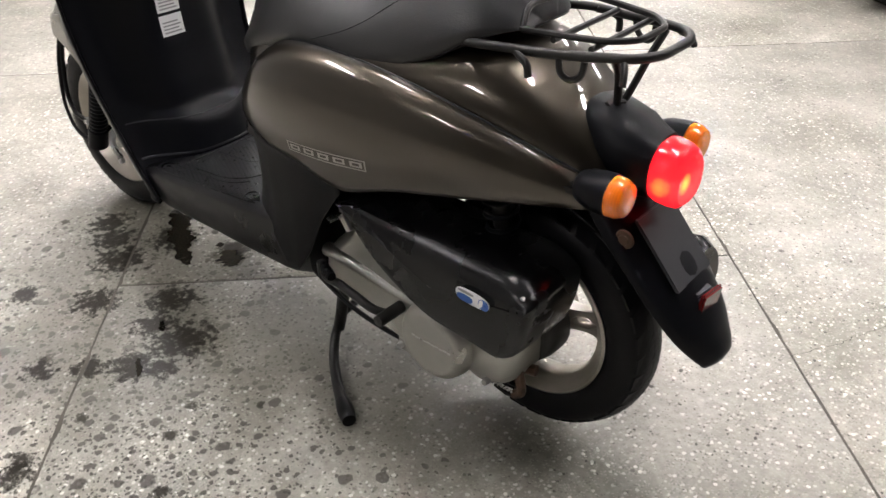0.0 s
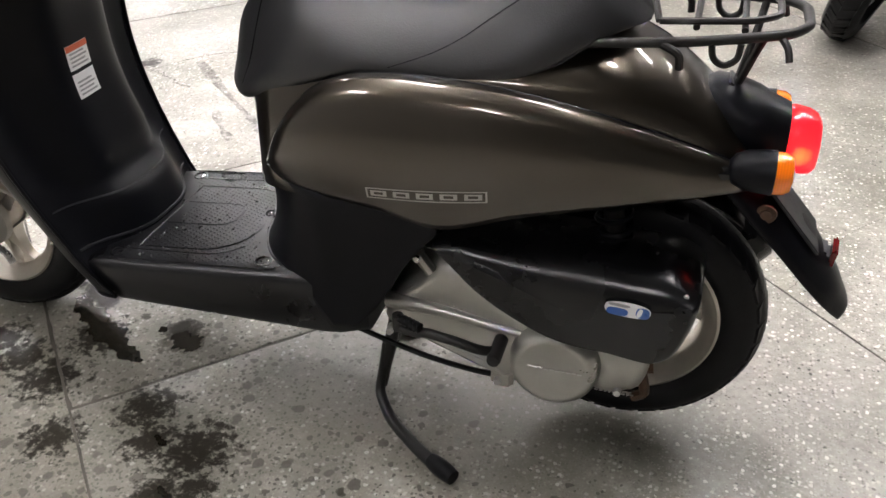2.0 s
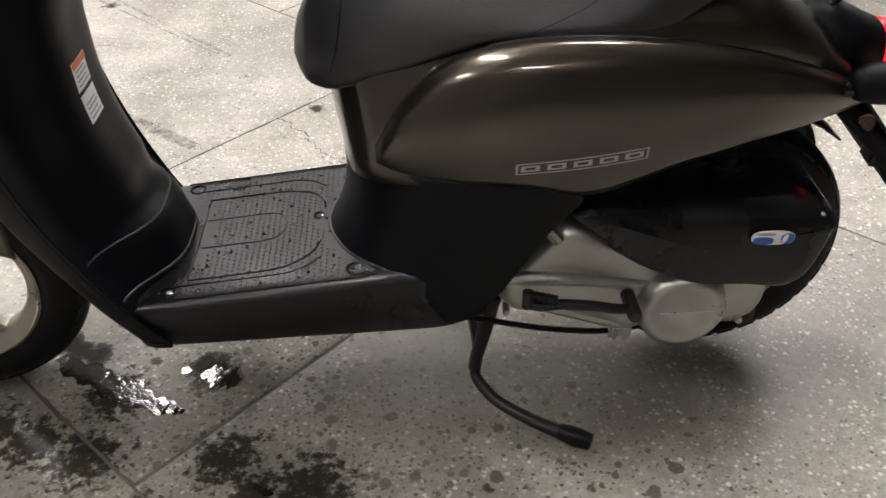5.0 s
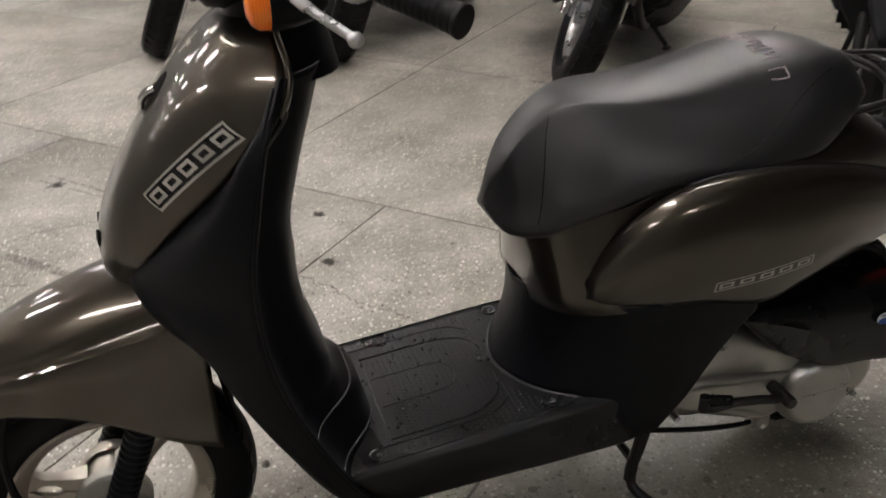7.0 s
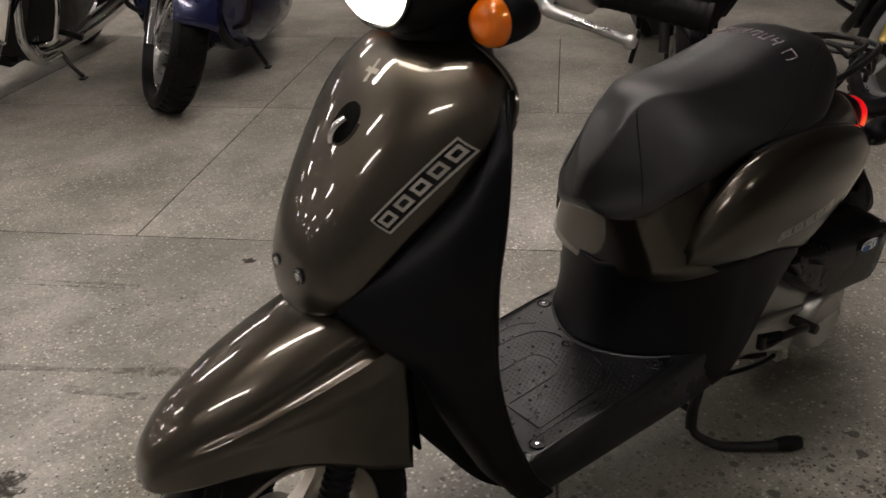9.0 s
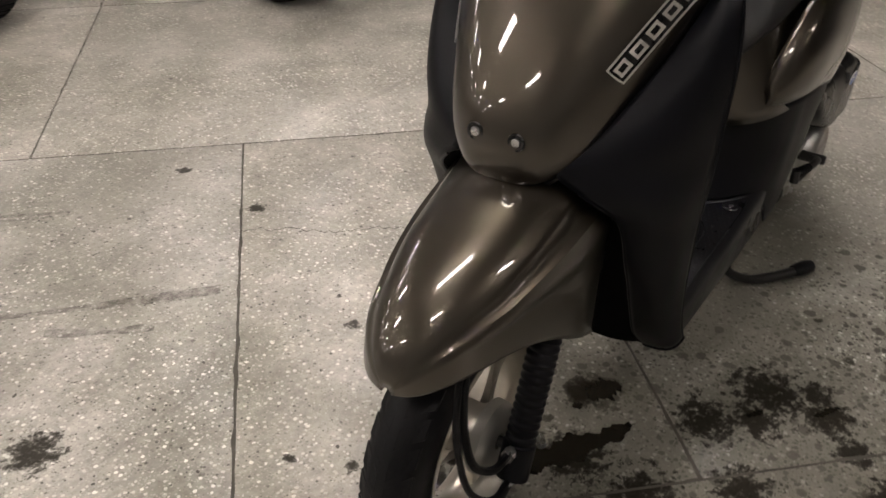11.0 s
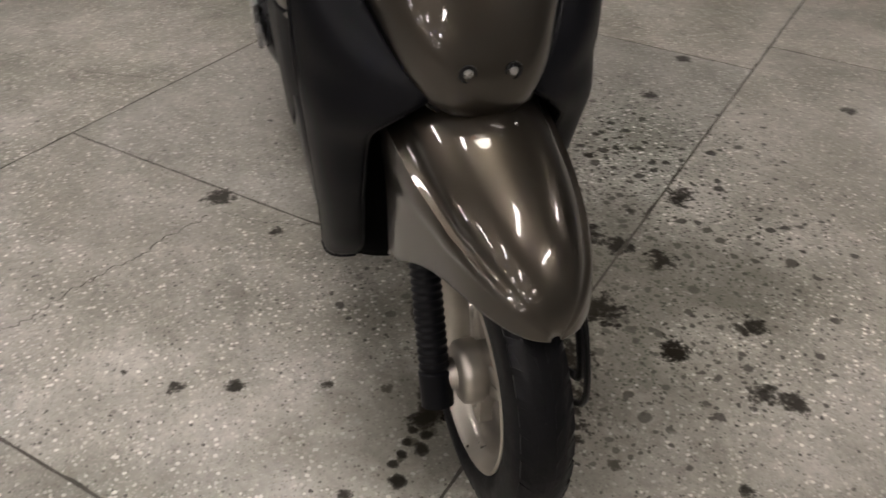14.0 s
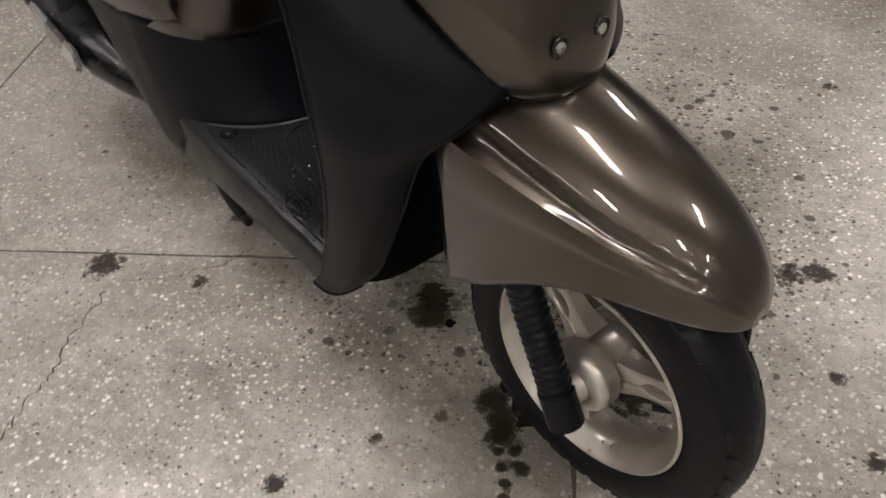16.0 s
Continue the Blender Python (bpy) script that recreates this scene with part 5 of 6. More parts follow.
# front fender
FEN = spl([  # x, top z, crease half width and z, lower ridge half width and z, edge half width and z
    (1.262, 0.573, 0.090, 0.549, 0.108, 0.520, 0.102, 0.306), (1.32, 0.567, 0.083, 0.535, 0.105, 0.507, 0.105, 0.336), (1.38, 0.554, 0.080, 0.517, 0.100, 0.494, 0.099, 0.374), (1.44, 0.535, 0.075, 0.499, 0.090, 0.480, 0.090, 0.400),
    (1.50, 0.511, 0.064, 0.476, 0.076, 0.461, 0.078, 0.412), (1.54, 0.490, 0.053, 0.455, 0.063, 0.444, 0.066, 0.413), (1.57, 0.464, 0.038, 0.437, 0.046, 0.428, 0.048, 0.408), (1.583, 0.446, 0.027, 0.425, 0.032, 0.418, 0.034, 0.405),
    (1.590, 0.428, 0.017, 0.415, 0.020, 0.411, 0.021, 0.403), (1.594, 0.409, 0.005, 0.406, 0.0055, 0.405, 0.006, 0.402)])

FEN = soft(FEN, 1.262, 1.594, 0.03)


def fender(x, a):
    """A domed top panel, a crease, a hollow band, a soft lower ridge and a flat side."""
    zt, wc, zc, wb, zb, we, ze = FEN(x)
    s, q = (1 if a >= 0 else -1), abs(a)
    if q < 0.42:
        k = q / 0.42
        y, z = wc * k, zc + (zt - zc) * (1 - 0.55 * k ** 2 - 0.45 * k ** 4)
    elif q < 0.62:
        k = (q - 0.42) / 0.20
        sag = 0.0045 * math.sin(k * math.pi)
        y, z = wc + (wb - wc) * k - sag, zc + (zb - zc) * k - sag
    else:
        k = (q - 0.62) / 0.38
        y, z = wb + (we - wb) * k + 0.003 * math.sin(min(1, k * 3) * math.pi), zb + (ze - zb) * k
    f = 0.85 * min(1.0, max(0.0, (x - 1.47) / 0.11))
    ang = q * math.pi / 2
    yr = we * math.sin(ang) ** 0.9
    zr = ze + (zt - ze) * max(0.0, math.cos(ang)) ** 0.75
    return Vector((x, s * (y + (yr - y) * f), z + (zr - z) * f))


XF = lin(1.262, 1.54, 30) + [1.552, 1.562, 1.570, 1.577, 1.583, 1.587, 1.590, 1.592, 1.594]
part("front_fender", sheet(fender, XF, lin(-1, 1, 100)), OLIVE, scooter, "glossy olive metallic front fender", thick=0.003)
# black flap, its colour darkened for the shade behind the wheel
part("fender_flap", box((0.006, 0.186, 0.20), (1.247, 0, 0.417), 0.002, rot(0, 6, 0)), SHADED_BLACK, scooter)

front_wheel = wheel("front_wheel", FRONT, 14, 0.040)
part("axle", tube([(1.42, -0.098, 0.207), (1.42, 0.098, 0.207)], 0.0075, 12, 4), STEEL, front_wheel)
part("hub_cap", lathe([(0.010, -0.070), (0.016, -0.069), (0.020, -0.062), (0.023, -0.054), (0.036, -0.051), (0.043, -0.046), (0.045, -0.038), (0.045, -0.022)], 36, FRONT, "Y", closed_profile=False), RIM, front_wheel, "domed silver hub")
part("brake_plate", lathe([(0.012, 0.052), (0.045, 0.050), (0.052, 0.044), (0.053, 0.030)], 36, FRONT, "Y", closed_profile=False), CASTING, front_wheel, "silver drum brake plate")


def leg_r(t):
    if t < 0.24:
        return 0.0225
    return 0.0200 + 0.0012 * math.sin(t * 120)


fork_dir = Vector((-0.405, 0, 1)).normalized()
for s in (1, -1):
    lo = Vector((1.435, s * 0.080, 0.172))
    leg = part("fork_leg", tube([lo + fork_dir * (0.205 * i / 90) for i in range(91)], leg_r, 18, 90, smooth_line=False), BLACK, scooter, "black front fork leg with a ribbed rubber gaiter")
part("steering_tube", tube([(1.345, 0, 0.40), (1.215, 0, 0.72), (1.175, 0, 0.84)], 0.028, 16, 8), BLACK_SHINY, scooter)
# drum brake arm, cable ends and cables on the left
part("brake_lug", box((0.022, 0.014, 0.018), (1.452, 0.082, 0.226), 0.004), ALLOY, front_wheel)
part("brake_lug", box((0.018, 0.014, 0.016), (1.445, 0.082, 0.176), 0.003), ALLOY, front_wheel)
part("brake_lever", tube([(1.385, 0.062, 0.215), (1.372, 0.078, 0.190), (1.350, 0.080, 0.165), (1.345, 0.080, 0.150)], 0.007, 8, 14), ALLOY, front_wheel)
part("speed_cable", tube([(1.450, 0.082, 0.226), (1.49, 0.084, 0.236), (1.525, 0.076, 0.265), (1.536, 0.066, 0.32), (1.525, 0.058, 0.39), (1.48, 0.052, 0.45)], 0.0055, 8, 40), RUBBER, scooter, "black speedometer cable")
part("front_cable", tube([(1.445, 0.082, 0.176), (1.495, 0.088, 0.190), (1.540, 0.080, 0.235), (1.554, 0.068, 0.31), (1.54, 0.058, 0.39), (1.49, 0.05, 0.46)], 0.0045, 8, 40), RUBBER, scooter, "black front brake cable")

# handlebar cover, headlight, indicators, grips
def head_ring(x, w, zc, h, n=32):
    return [Vector((x, w * math.copysign(abs(math.cos(a)) ** 0.85, math.cos(a)), zc + h * math.copysign(abs(math.sin(a)) ** 0.85, math.sin(a)))) for a in lin(0, 2 * math.pi, n)[:-1]]


bars = part("handlebar_cover", loft([head_ring(x, w, zc, h) for x, w, zc, h in ((1.204, 0.074, 0.968, 0.078), (1.194, 0.083, 0.966, 0.086), (1.175, 0.098, 0.960, 0.082), (1.15, 0.112, 0.955, 0.066), (1.11, 0.110, 0.952, 0.054), (1.07, 0.085, 0.950, 0.044), (1.05, 0.05, 0.950, 0.032))]), BLACK, scooter, "matt black handlebar cover")
part("bar_neck", loft([[Vector((cx - 0.040 + 0.046 * r * math.cos(a), 0.056 * r * math.sin(a), z)) for a in lin(0, 2 * math.pi, 24)[:-1]] for cx, r, z in ((1.150, 1.5, 0.80), (1.158, 1.35, 0.86), (1.158, 1.2, 0.90), (1.155, 1.2, 0.93))]), BLACK, bars)
hl = part("headlight", loft([head_ring(x, w, zc, h) for x, w, zc, h in ((1.202, 0.071, 0.968, 0.075), (1.216, 0.069, 0.968, 0.072), (1.228, 0.058, 0.969, 0.060), (1.234, 0.036, 0.970, 0.038), (1.236, 0.012, 0.970, 0.012))]), HEAD_LIT, scooter, "lit white oval headlight lens")
part("headlight_rim", tube([head_ring(1.208, 0.0735, 0.968, 0.0775)[i % 32] for i in range(33)], 0.004, 8, 96), BLACK_SHINY, hl)
for s in (1, -1):
    ind = part("turn_signal", loft([[Vector((x, s * 0.134 + r * math.cos(a), 0.906 + r * 1.0 * math.sin(a))) for a in lin(0, 2 * math.pi, 24)[:-1]] for x, r in ((1.075, 0.010), (1.085, 0.020), (1.11, 0.027), (1.138, 0.030))]), BLACK, scooter, "black front turn signal with an amber lens")
    part("amber_lens", loft([[Vector((x, s * 0.134 + r * math.cos(a), 0.906 + r * 1.0 * math.sin(a))) for a in lin(0, 2 * math.pi, 24)[:-1]] for x, r in ((1.137, 0.0290), (1.150, 0.0280), (1.158, 0.022), (1.162, 0.010))]), AMBER, ind, "amber plastic lens")
    part("signal_stalk", tube([(1.11, s * 0.09, 0.925), (1.105, s * 0.12, 0.915)], 0.015, 10, 4), BLACK, ind)
    bar = part("handlebar", tube([(1.105, s * 0.06, 0.948), (1.085, s * 0.14, 0.948), (1.055, s * 0.20, 0.940), (0.985, s * 0.300, 0.914)], 0.011, 12, 20), CHROME, scooter, "chromed handlebar end")
    part("grip", tube([(1.048, s * 0.212, 0.937), (0.980, s * 0.308, 0.912)], lambda t: 0.0158 + 0.0004 * math.sin(t * 90) + (0.0012 if t > 0.95 or t < 0.06 else 0), 20, 60), RUBBER, bar, "black ribbed rubber grip")
    part("switch_housing", loft([[Vector((1.080 - 0.7 * (q - 0.165), s * q, 0.942 - 0.26 * (q - 0.165))) + Vector((r * math.cos(a), 0, r * math.sin(a))) for a in lin(0, 2 * math.pi, 20)[:-1]] for q, r in ((0.170, 0.013), (0.174, 0.020), (0.200, 0.021), (0.206, 0.013))]), ALLOY, bar, "silver lever bracket")
    part("lever", tube([(1.098, s * 0.175, 0.930), (1.118, s * 0.200, 0.925), (1.105, s * 0.235, 0.915), (1.085, s * 0.270, 0.903), (1.074, s * 0.287, 0.896)], lambda t: 0.0085 - 0.0035 * min(1, t * 1.6) + (0.0035 * math.sin((t - 0.90) / 0.10 * math.pi) if t > 0.90 else 0), 12, 60), ALLOY, bar, "polished alloy brake lever")
    part("lever_cable", tube([(1.105, s * 0.165, 0.935), (1.125, s * 0.14, 0.955), (1.12, s * 0.10, 0.955)], 0.004, 8, 16), RUBBER, bar)
    part("mirror_stem", tube([(1.085, s * 0.185, 0.955), (1.088, s * 0.19, 1.02)], 0.006, 8, 4), STEEL, bar)


# the front wheel stands a little turned
STEER = Matrix.Translation((1.27, 0, 0)) @ rot(0, 0, 2.3) @ Matrix.Translation((-1.27, 0, 0))
for ob in scooter.children:
    if ob.name.split(".")[0] in ("front_wheel", "front_fender", "fork_leg", "speed_cable", "front_cable"):
        ob.matrix_basis = STEER

# ---- parked motorcycles behind ----
def moto_wheel(owner, c, r, w, rimr, rim_mat, spokes, cast=True):
    c = Vector(c)
    wl = part("wheel", lathe([(rimr, -0.03), (rimr - 0.012, -0.034), (rimr - 0.02, -0.02), (rimr - 0.024, 0), (rimr - 0.02, 0.02), (rimr - 0.012, 0.034), (rimr, 0.03), (rimr - 0.006, 0)], 48, c), rim_mat, owner)
    f = spl([(0, rimr, -0.028), (1, rimr + 0.02, -w), (2, r - 0.03, -w * 0.95), (3, r - 0.008, -w * 0.5), (4, r, 0), (5, r - 0.008, w * 0.5), (6, r - 0.03, w * 0.95), (7, rimr + 0.02, w), (8, rimr, 0.028)])
    part("tyre", lathe([tuple(f(x)) for x in lin(0, 8, 20)], 64, c), RUBBER, wl)
    bm = bmesh.new()
    for k in range(40):
        a0 = 2 * math.pi * k / 40
        for s in (1, -1):
            lo, hi = [], []
            for a, y in ((0, 0.08 * w), (0.10, 0.08 * w), (0.15, 0.72 * w), (0.05, 0.72 * w)):
                rad = r - 0.001 - 0.016 * (y / w) ** 2
                for ring, dr in ((lo, -0.004), (hi, 0.003)):
                    ring.append(c + Vector(((rad + dr) * math.cos(a0 + a + 0.06 * s), s * y, (rad + dr) * math.sin(a0 + a + 0.06 * s))))
            loft([lo, hi], bm=bm)
    part("tread", bm, RUBBER, wl)
    part("hub", lathe([(0.01, -0.06), (0.04, -0.055), (0.045, 0), (0.04, 0.055), (0.01, 0.06)], 24, c), rim_mat, wl)
    for k in range(spokes):
        a = 2 * math.pi * k / spokes
        d = Vector((math.cos(a), 0, math.sin(a)))
        if cast:
            part("spoke", tube([c + d * 0.03, c + d * (rimr - 0.015)], lambda t: 0.016 - 0.004 * t, 8, 4), rim_mat, wl)
        else:
            e = Vector((math.cos(a + 0.5), 0, math.sin(a + 0.5)))
            part("spoke", tube([c + e * 0.04 + Vector((0, 0.03 * (-1) ** k, 0)), c + d * (rimr - 0.012)], 0.002, 5, 2), CHROME, wl)
    return wl


def motorcycle(label, at, heading, paint, r=0.31, w=0.055, rimr=0.215, rim_mat=ALLOY, spokes=5, cast=True, steer=0.0, fork_mat=CHROME, guard_mat=CHROME, low=False, length=1.45, pipe_mat=STEEL, tourer=False, lean=9.5, skirt=None):
    """A motorcycle with its front tyre's contact at the origin, pointing along +x."""
    m = thing("motorcycle", label, "motorcycle", "motorcycles parked in a row")
    front = moto_wheel(m, (0, 0, r), r, w, rimr, rim_mat, spokes, cast)
    moto_wheel(m, (-length, 0, r - 0.01), r - 0.01, w * 1.25, rimr - 0.01, rim_mat, spokes, cast)
    for s in (1, -1):
        part("fork_leg", tube([(0.01, s * 0.095, r - 0.02), (-0.09, s * 0.095, r + 0.26)], 0.026, 14, 6), fork_mat, m)
        part("fork_tube", tube([(-0.09, s * 0.095, r + 0.26), (-0.24, s * 0.095, r + 0.62)], 0.019, 12, 4), CHROME, m)
        part("guard_stay", tube([(0.0, s * 0.09, r), (0.10, s * 0.075, r + 0.20)], 0.007, 6, 4), CHROME, m)
        part("turn_signal", ball((0.06, 0.06, 0.06), (-0.16, s * 0.24, r + 0.50)), AMBER, m)
        part("handlebar", tube([(-0.26, s * 0.03, r + 0.66), (-0.28, s * 0.20, r + 0.74), (-0.40, s * 0.38, r + 0.72)], 0.011, 10, 16), CHROME, m)
        part("grip", tube([(-0.345, s * 0.30, r + 0.733), (-0.41, s * 0.40, r + 0.718)], 0.017, 12, 6), RUBBER, m)
        part("foot_peg", tube([(-0.62, s * 0.16, 0.30), (-0.62, s * 0.30, 0.29)], 0.015, 10, 4), RUBBER, m)
        part("exhaust" if s < 0 else "silencer", tube([(-0.50, s * 0.12, 0.42), (-0.42, s * 0.16, 0.25), (-0.60, s * 0.17, 0.21), (-1.0, s * 0.18, 0.22), (-1.65, s * 0.19, 0.28)], lambda t: 0.022 + (0.026 if t > 0.5 else 0.052 * max(0, t - 0.25) * 2), 14, 30), pipe_mat, m)
        part("crash_bar", tube([(-0.38, s * 0.06, 0.62), (-0.34, s * 0.26, 0.56), (-0.34, s * 0.28, 0.36), (-0.40, s * 0.10, 0.26)], 0.013, 8, 26), CHROME if low else STEEL, m)

    def guard(a, y):
        rr = r + 0.028 - 0.012 * y * y
        return Vector((rr * math.cos(a), y * (w + 0.018), r + rr * math.sin(a)))
    part("front_fender", sheet(guard, lin(radians(32), radians(165), 22), lin(-1, 1, 10)), guard_mat, m, thick=0.004)
    if low:
        part("fender_trim", tube([guard(radians(33), y) for y in lin(-1, 1, 8)], 0.006, 8, 20), CHROME, m, "chrome edge of the fender")
        for s in (1, -1):
            part("fender_trim", tube([guard(radians(a), s) for a in lin(33, 160, 12)], 0.005, 8, 30), CHROME, m)
    part("headlight", loft([[Vector((x, q * math.cos(a), r + 0.52 + q * math.sin(a))) for a in lin(0, 2 * math.pi, 24)[:-1]] for x, q in ((-0.30, 0.03), (-0.26, 0.07), (-0.17, 0.092), (-0.14, 0.094))]), paint, m)
    part("headlight_glass", ball((0.04, 0.18, 0.18), (-0.137, 0, r + 0.52)), CHROME, m)
    part("fuel_tank", loft([[Vector((x, q * 1.0 * math.copysign(abs(math.cos(a)) ** 0.8, math.cos(a)), z + h * math.sin(a))) for a in lin(0, 2 * math.pi, 24)[:-1]] for x, q, z, h in ((-0.36, 0.07, 0.86, 0.05), (-0.42, 0.14, 0.86, 0.10), (-0.58, 0.17, 0.85, 0.12), (-0.76, 0.13, 0.82, 0.10), (-0.86, 0.08, 0.79, 0.06))]), paint, m)
    part("seat", loft([[Vector((x, q * math.copysign(abs(math.cos(a)) ** 0.7, math.cos(a)), z + h * math.sin(a))) for a in lin(0, 2 * math.pi, 20)[:-1]] for x, q, z, h in ((-0.84, 0.09, 0.78, 0.04), (-0.95, 0.15, 0.76, 0.06), (-1.15, 0.16, 0.78, 0.06), (-1.40, 0.12, 0.84, 0.05), (-1.58, 0.09, 0.86, 0.03))]), VINYL, m)
    part("rear_fender", loft([[Vector((x, q * math.cos(a), z + h * math.sin(a))) for a in lin(0, 2 * math.pi, 18)[:-1]] for x, q, z, h in ((-1.1, 0.10, 0.70, 0.05), (-1.45, 0.10, 0.74, 0.07), (-1.72, 0.09, 0.66, 0.06), (-1.82, 0.06, 0.56, 0.04))]), paint, m)
    wide = 2.0 if tourer else 1.2
    drop = 0.305 * math.tan(radians(lean)) + 0.002
    part("engine_block", box((0.36, 0.30, 0.24), (-0.62, 0, 0.33), 0.04), STEEL, m)
    part("lower_fairing", loft([[Vector((x, q * math.copysign(abs(math.cos(a)) ** 0.6, math.cos(a)), z + h * math.copysign(abs(math.sin(a)) ** 0.6, math.sin(a)))) for a in lin(0, 2 * math.pi, 24)[:-1]] for x, q, z, h in ((-0.30, 0.05, 0.52, 0.18), (-0.36, 0.13 * wide, 0.49, 0.28), (-0.55, 0.17 * wide, 0.45, 0.31), (-0.90, 0.18 * wide, 0.45, 0.30), (-1.15, 0.15 * wide, 0.48, 0.24), (-1.30, 0.06, 0.50, 0.14))]), skirt or (paint if tourer else STEEL), m)
    for s in (1, -1):
        part("header_pipe", tube([(-0.40, s * 0.08, 0.62), (-0.31, s * 0.12, 0.52), (-0.30, s * 0.15, 0.34), (-0.38, s * 0.19, 0.22), (-0.60, s * 0.20, 0.19)], 0.021, 12, 24), CHROME if low else STEEL, m)
        part("cylinder_cover", ball((0.13, 0.05, 0.16), (-0.58, s * 0.185, 0.50), rot(0, 20, 0)), CHROME, m)
        part("radiator_cap", ball((0.07, 0.04, 0.07), (-0.80, s * 0.19, 0.42)), ALLOY, m)
    for s in (1, -1):
        part("crank_cover", lathe([(0.02, 0.0), (0.075, 0.0), (0.09, -0.02 * s), (0.09, -0.08 * s), (0.02, -0.08 * s)], 28, (-0.66, s * 0.20, 0.32), "Y"), CHROME, m)
        for k in range(7):
            part("cooling_fin", box((0.20, 0.13, 0.006), (-0.56, s * 0.10, 0.46 + 0.022 * k), 0.002, rot(0, -12, 0)), ALLOY, m)
    part("frame_tube", tube([(-0.30, 0, 0.86), (-0.36, 0, 0.55), (-0.42, 0, 0.22), (-0.80, 0, 0.20), (-1.0, 0, 0.45)], 0.022, 10, 30), GLOSS_BLACK, m)
    part("belly", box((0.50, 0.20, 0.08), (-0.62, 0, 0.19), 0.03), STEEL, m)
    part("side_stand", tube([(-0.72, 0.12, 0.22), (-0.68, 0.24, 0.12), (-0.66, 0.30, drop + 0.008)], 0.011, 8, 10), STEEL, m)
    part("stand_foot", box((0.05, 0.03, 0.008), (-0.655, 0.305, drop), 0.002, rot(lean)), STEEL, m)
    part("side_panel", box((0.26, 0.26, 0.20), (-0.98, 0, 0.60), 0.05), paint, m)
    part("brake_disc", lathe([(0.05, 0.074), (0.125, 0.074), (0.125, 0.079), (0.05, 0.079)], 36, (0, 0, r)), ALLOY, m)
    part("front_cable", tube([(-0.02, 0.10, r + 0.05), (-0.06, 0.14, r + 0.25), (-0.16, 0.16, r + 0.52), (-0.26, 0.10, r + 0.70)], 0.005, 6, 20), RUBBER, m)
    turned = ("fender_trim", "fork_leg", "fork_tube", "guard_stay", "handlebar", "grip", "front_fender", "headlight", "headlight_glass", "turn_signal", "brake_disc", "front_cable")
    for k, ob in enumerate(m.children):
        if ob is front or ob.name.split(".")[0] in turned:
            ob.matrix_basis = Matrix.Rotation(radians(steer), 4, Vector((-0.37, 0, 0.93)))
    m.matrix_basis = pose(at[0], at[1], 0.004, -lean, 0, heading)
    return m


motorcycle("black cruiser motorcycle with a cream front fender and chrome forks", (1.28, -3.15), 52, GLOSS_BLACK, steer=30, lean=15, r=0.315, w=0.065, rimr=0.20, guard_mat=CREAM, cast=False, spokes=24, low=True, pipe_mat=CHROME)
motorcycle("navy blue motorcycle with a black cast front wheel and silver fork", (0.53, -2.76), 48, NAVY, steer=32, tourer=True, r=0.29, w=0.072, rimr=0.215, guard_mat=NAVY, rim_mat=ALLOY)
motorcycle("gloss black motorcycle with a grey rimmed front wheel", (-0.25, -2.02), 50, GLOSS_BLACK, steer=20, lean=13, tourer=True, r=0.295, w=0.055, rimr=0.205, guard_mat=GLOSS_BLACK, skirt=BLACK)
motorcycle("black motorcycle standing in the dark row behind", (-2.75, -3.95), 48, GLOSS_BLACK, steer=25, lean=10, guard_mat=BLACK, rim_mat=STEEL, fork_mat=STEEL, tourer=True, skirt=BLACK)
motorcycle("black motorcycle standing in the dark row behind", (-1.55, -4.75), 48, GLOSS_BLACK, steer=20, lean=11, guard_mat=BLACK, rim_mat=STEEL, fork_mat=STEEL, tourer=True, skirt=BLACK)
motorcycle("dark sport motorcycle with gold forks and pale cast wheels", (-1.60, -0.76), 22, GLOSS_BLACK, steer=34, r=0.295, w=0.055, rimr=0.215, rim_mat=SILVER, fork_mat=GOLD, guard_mat=GLOSS_BLACK, spokes=3)


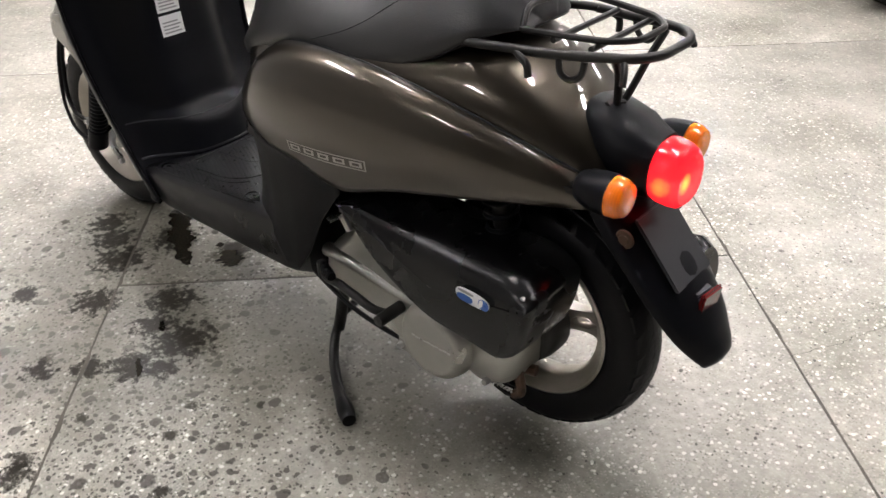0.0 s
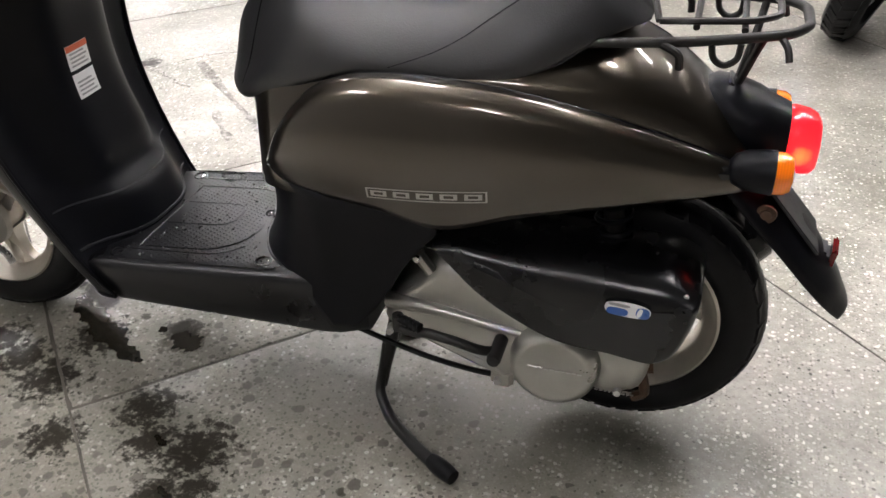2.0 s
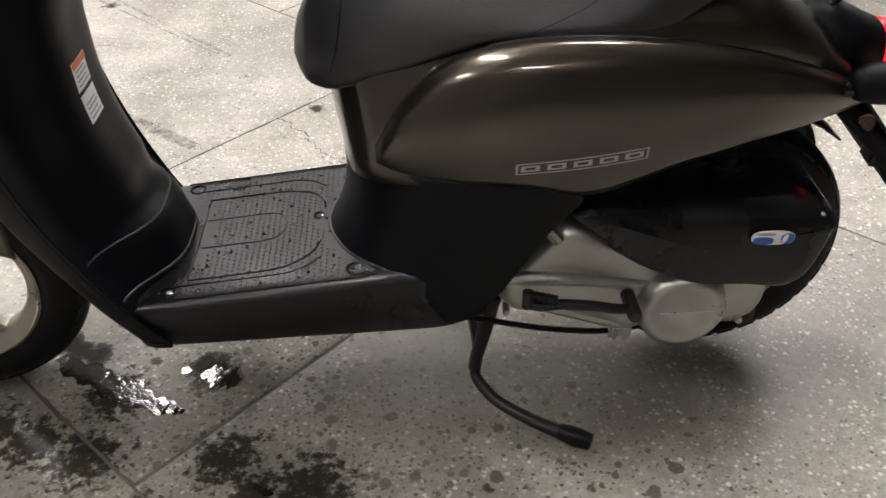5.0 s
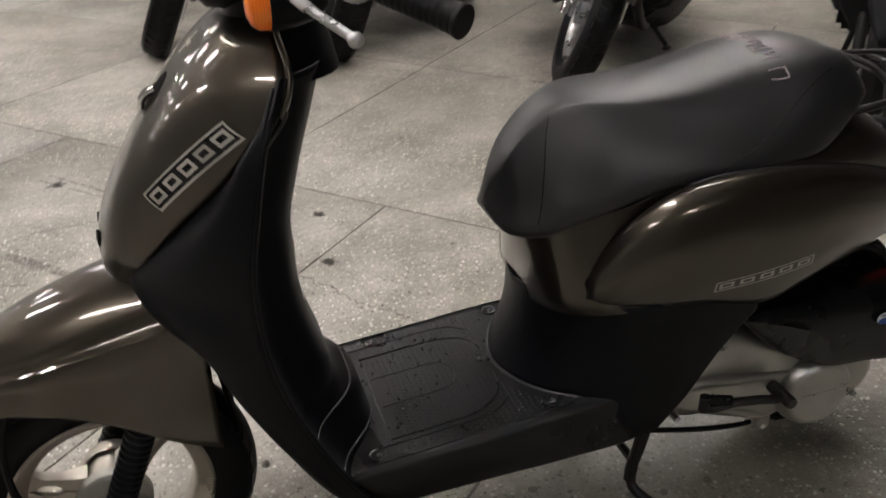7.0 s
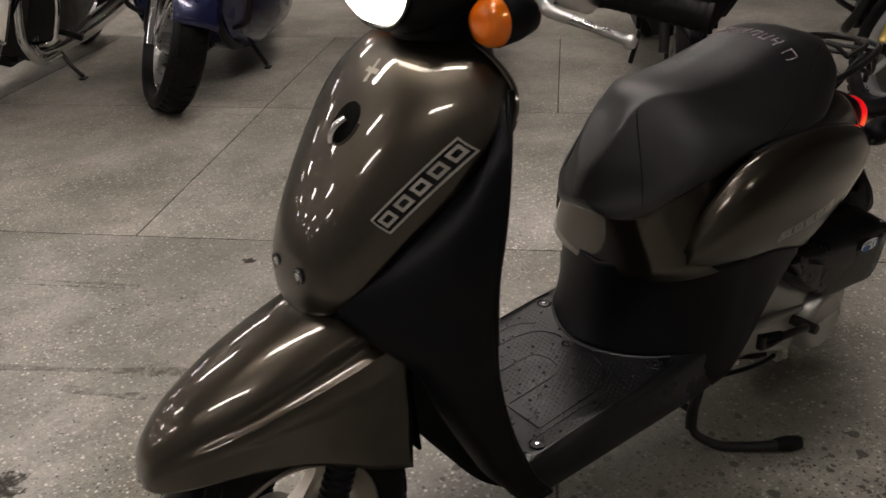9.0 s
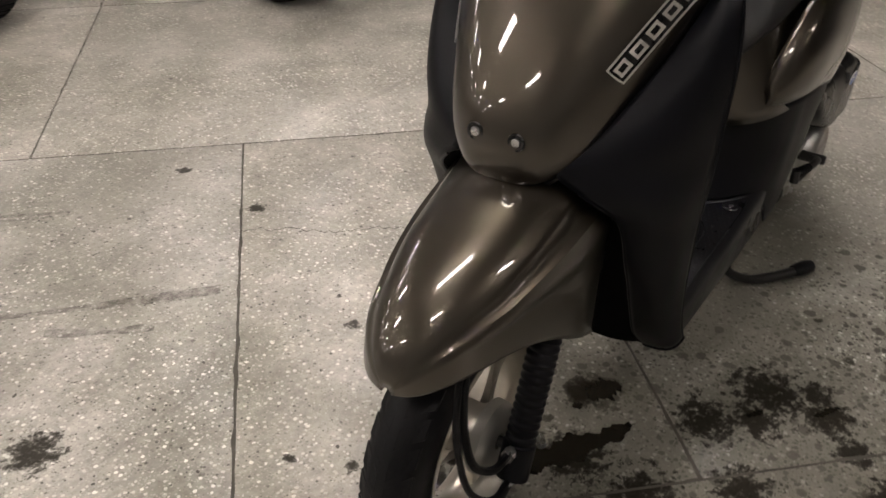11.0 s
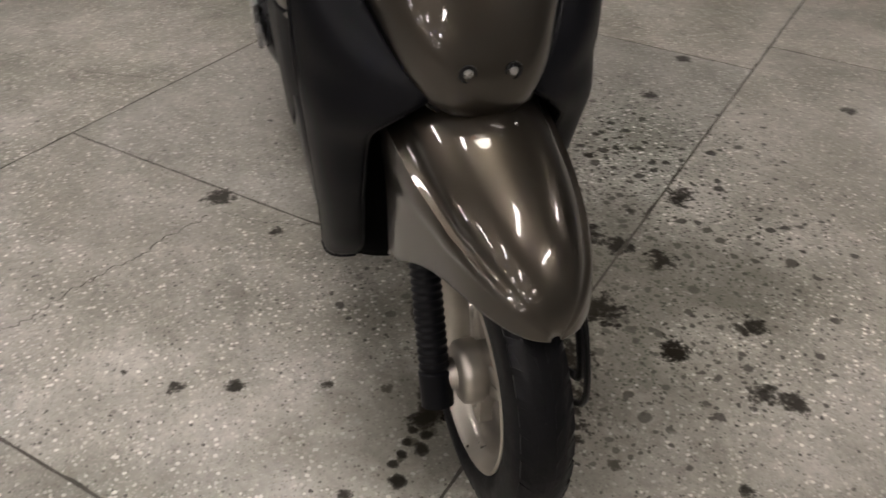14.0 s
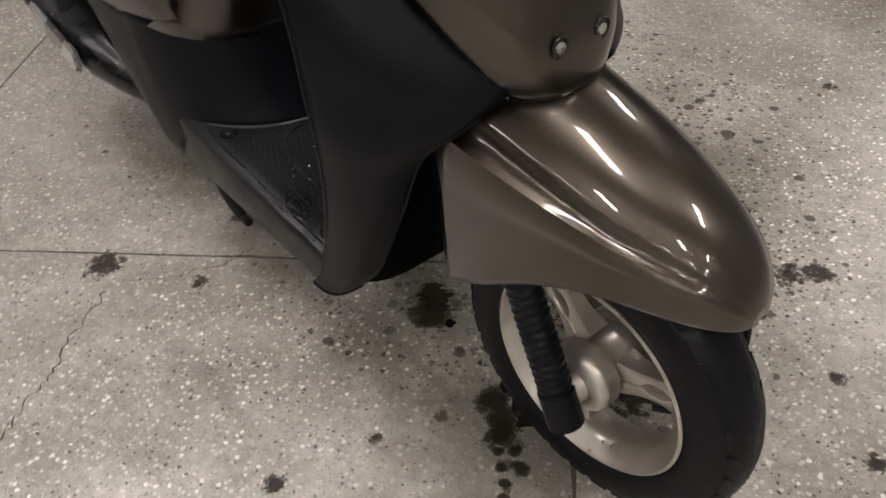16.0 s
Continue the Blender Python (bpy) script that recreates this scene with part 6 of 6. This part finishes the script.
def parked_scooter(label, at, heading):
    m = thing("motor_scooter", label, "motor scooter", "motorcycles parked in a row")
    c = Vector((0, 0, 0.22))
    for x in (0, -1.25):
        part("tyre", lathe([(0.13, -0.04), (0.16, -0.05), (0.20, -0.045), (0.22, 0), (0.20, 0.045), (0.16, 0.05), (0.13, 0.04)], 40, c + Vector((x, 0, 0))), RUBBER, m)
        part("wheel", lathe([(0.03, -0.04), (0.13, -0.036), (0.135, 0), (0.13, 0.036), (0.03, 0.04)], 32, c + Vector((x, 0, 0))), ALLOY, m)

    def shield(z, a):
        w = float(np.interp(z, [0.30, 0.42, 0.6, 0.85, 1.0], [0.12, 0.20, 0.25, 0.24, 0.16]))
        return Vector((float(np.interp(z, [0.30, 0.5, 0.7, 1.0], [-0.02, 0.06, 0.03, -0.12])) - 2.2 * (w * a) ** 2, w * a, z))
    part("front_cover", sheet(lambda z, a: shield(z, a) + Vector((0.045 * (1 - a * a) + 0.01, 0, 0.05 * a * a)), lin(0.50, 1.0, 18), lin(-0.74, 0.74, 22)), SILVER, m, thick=0.005)
    part("lower_cover", sheet(lambda z, a: shield(z, a) + Vector((-0.022, 0, 0)), lin(0.28, 0.47, 10), lin(-1, 1, 22)), BLACK, m, thick=0.005)
    part("leg_shield", sheet(lambda z, a: shield(z, a) + Vector((-0.07, a * 0.03, 0)), lin(0.34, 0.95, 14), lin(-1, 1, 22)), BLACK, m, thick=0.005)
    part("front_fender", loft([[Vector((x, q * math.cos(a), z + h * math.sin(a))) for a in lin(0, 2 * math.pi, 20)[:-1]] for x, q, z, h in ((-0.22, 0.05, 0.42, 0.03), (-0.1, 0.085, 0.46, 0.05), (0.06, 0.08, 0.44, 0.05), (0.20, 0.05, 0.37, 0.04), (0.25, 0.02, 0.33, 0.02))]), BLACK, m)
    part("floorboard", box((0.45, 0.34, 0.10), (-0.42, 0, 0.30), 0.02), BLACK, m)
    part("body", loft([[Vector((x, q * math.cos(a), z + h * math.sin(a))) for a in lin(0, 2 * math.pi, 24)[:-1]] for x, q, z, h in ((-0.60, 0.12, 0.50, 0.18), (-0.72, 0.19, 0.52, 0.22), (-1.0, 0.21, 0.58, 0.18), (-1.35, 0.15, 0.66, 0.10), (-1.5, 0.06, 0.68, 0.05))]), SILVER, m)
    part("seat", loft([[Vector((x, q * math.cos(a), z + h * math.sin(a))) for a in lin(0, 2 * math.pi, 20)[:-1]] for x, q, z, h in ((-0.56, 0.08, 0.74, 0.04), (-0.7, 0.14, 0.76, 0.05), (-1.0, 0.15, 0.79, 0.05), (-1.30, 0.12, 0.80, 0.04), (-1.4, 0.06, 0.79, 0.02))]), VINYL, m)
    part("handlebar", tube([(-0.20, -0.33, 1.02), (-0.12, 0, 1.04), (-0.20, 0.33, 1.02)], 0.018, 10, 20), GLOSS_BLACK, m)
    part("headlight", ball((0.10, 0.18, 0.13), (-0.08, 0, 1.03)), CHROME, m)
    for s in (1, -1):
        part("fork_leg", tube([(0, s * 0.075, 0.22), (-0.08, s * 0.075, 0.45)], 0.02, 10, 4), STEEL, m)
        part("stand_leg", tube([(-0.62, s * 0.09, 0.24), (-0.64, s * 0.14, 0.012)], 0.012, 8, 4), STEEL, m)
    m.matrix_basis = pose(at[0], at[1], 0, 0, 0, heading)
    return m


parked_scooter("silver and black parked motor scooter", (-1.13, -1.31), 46)
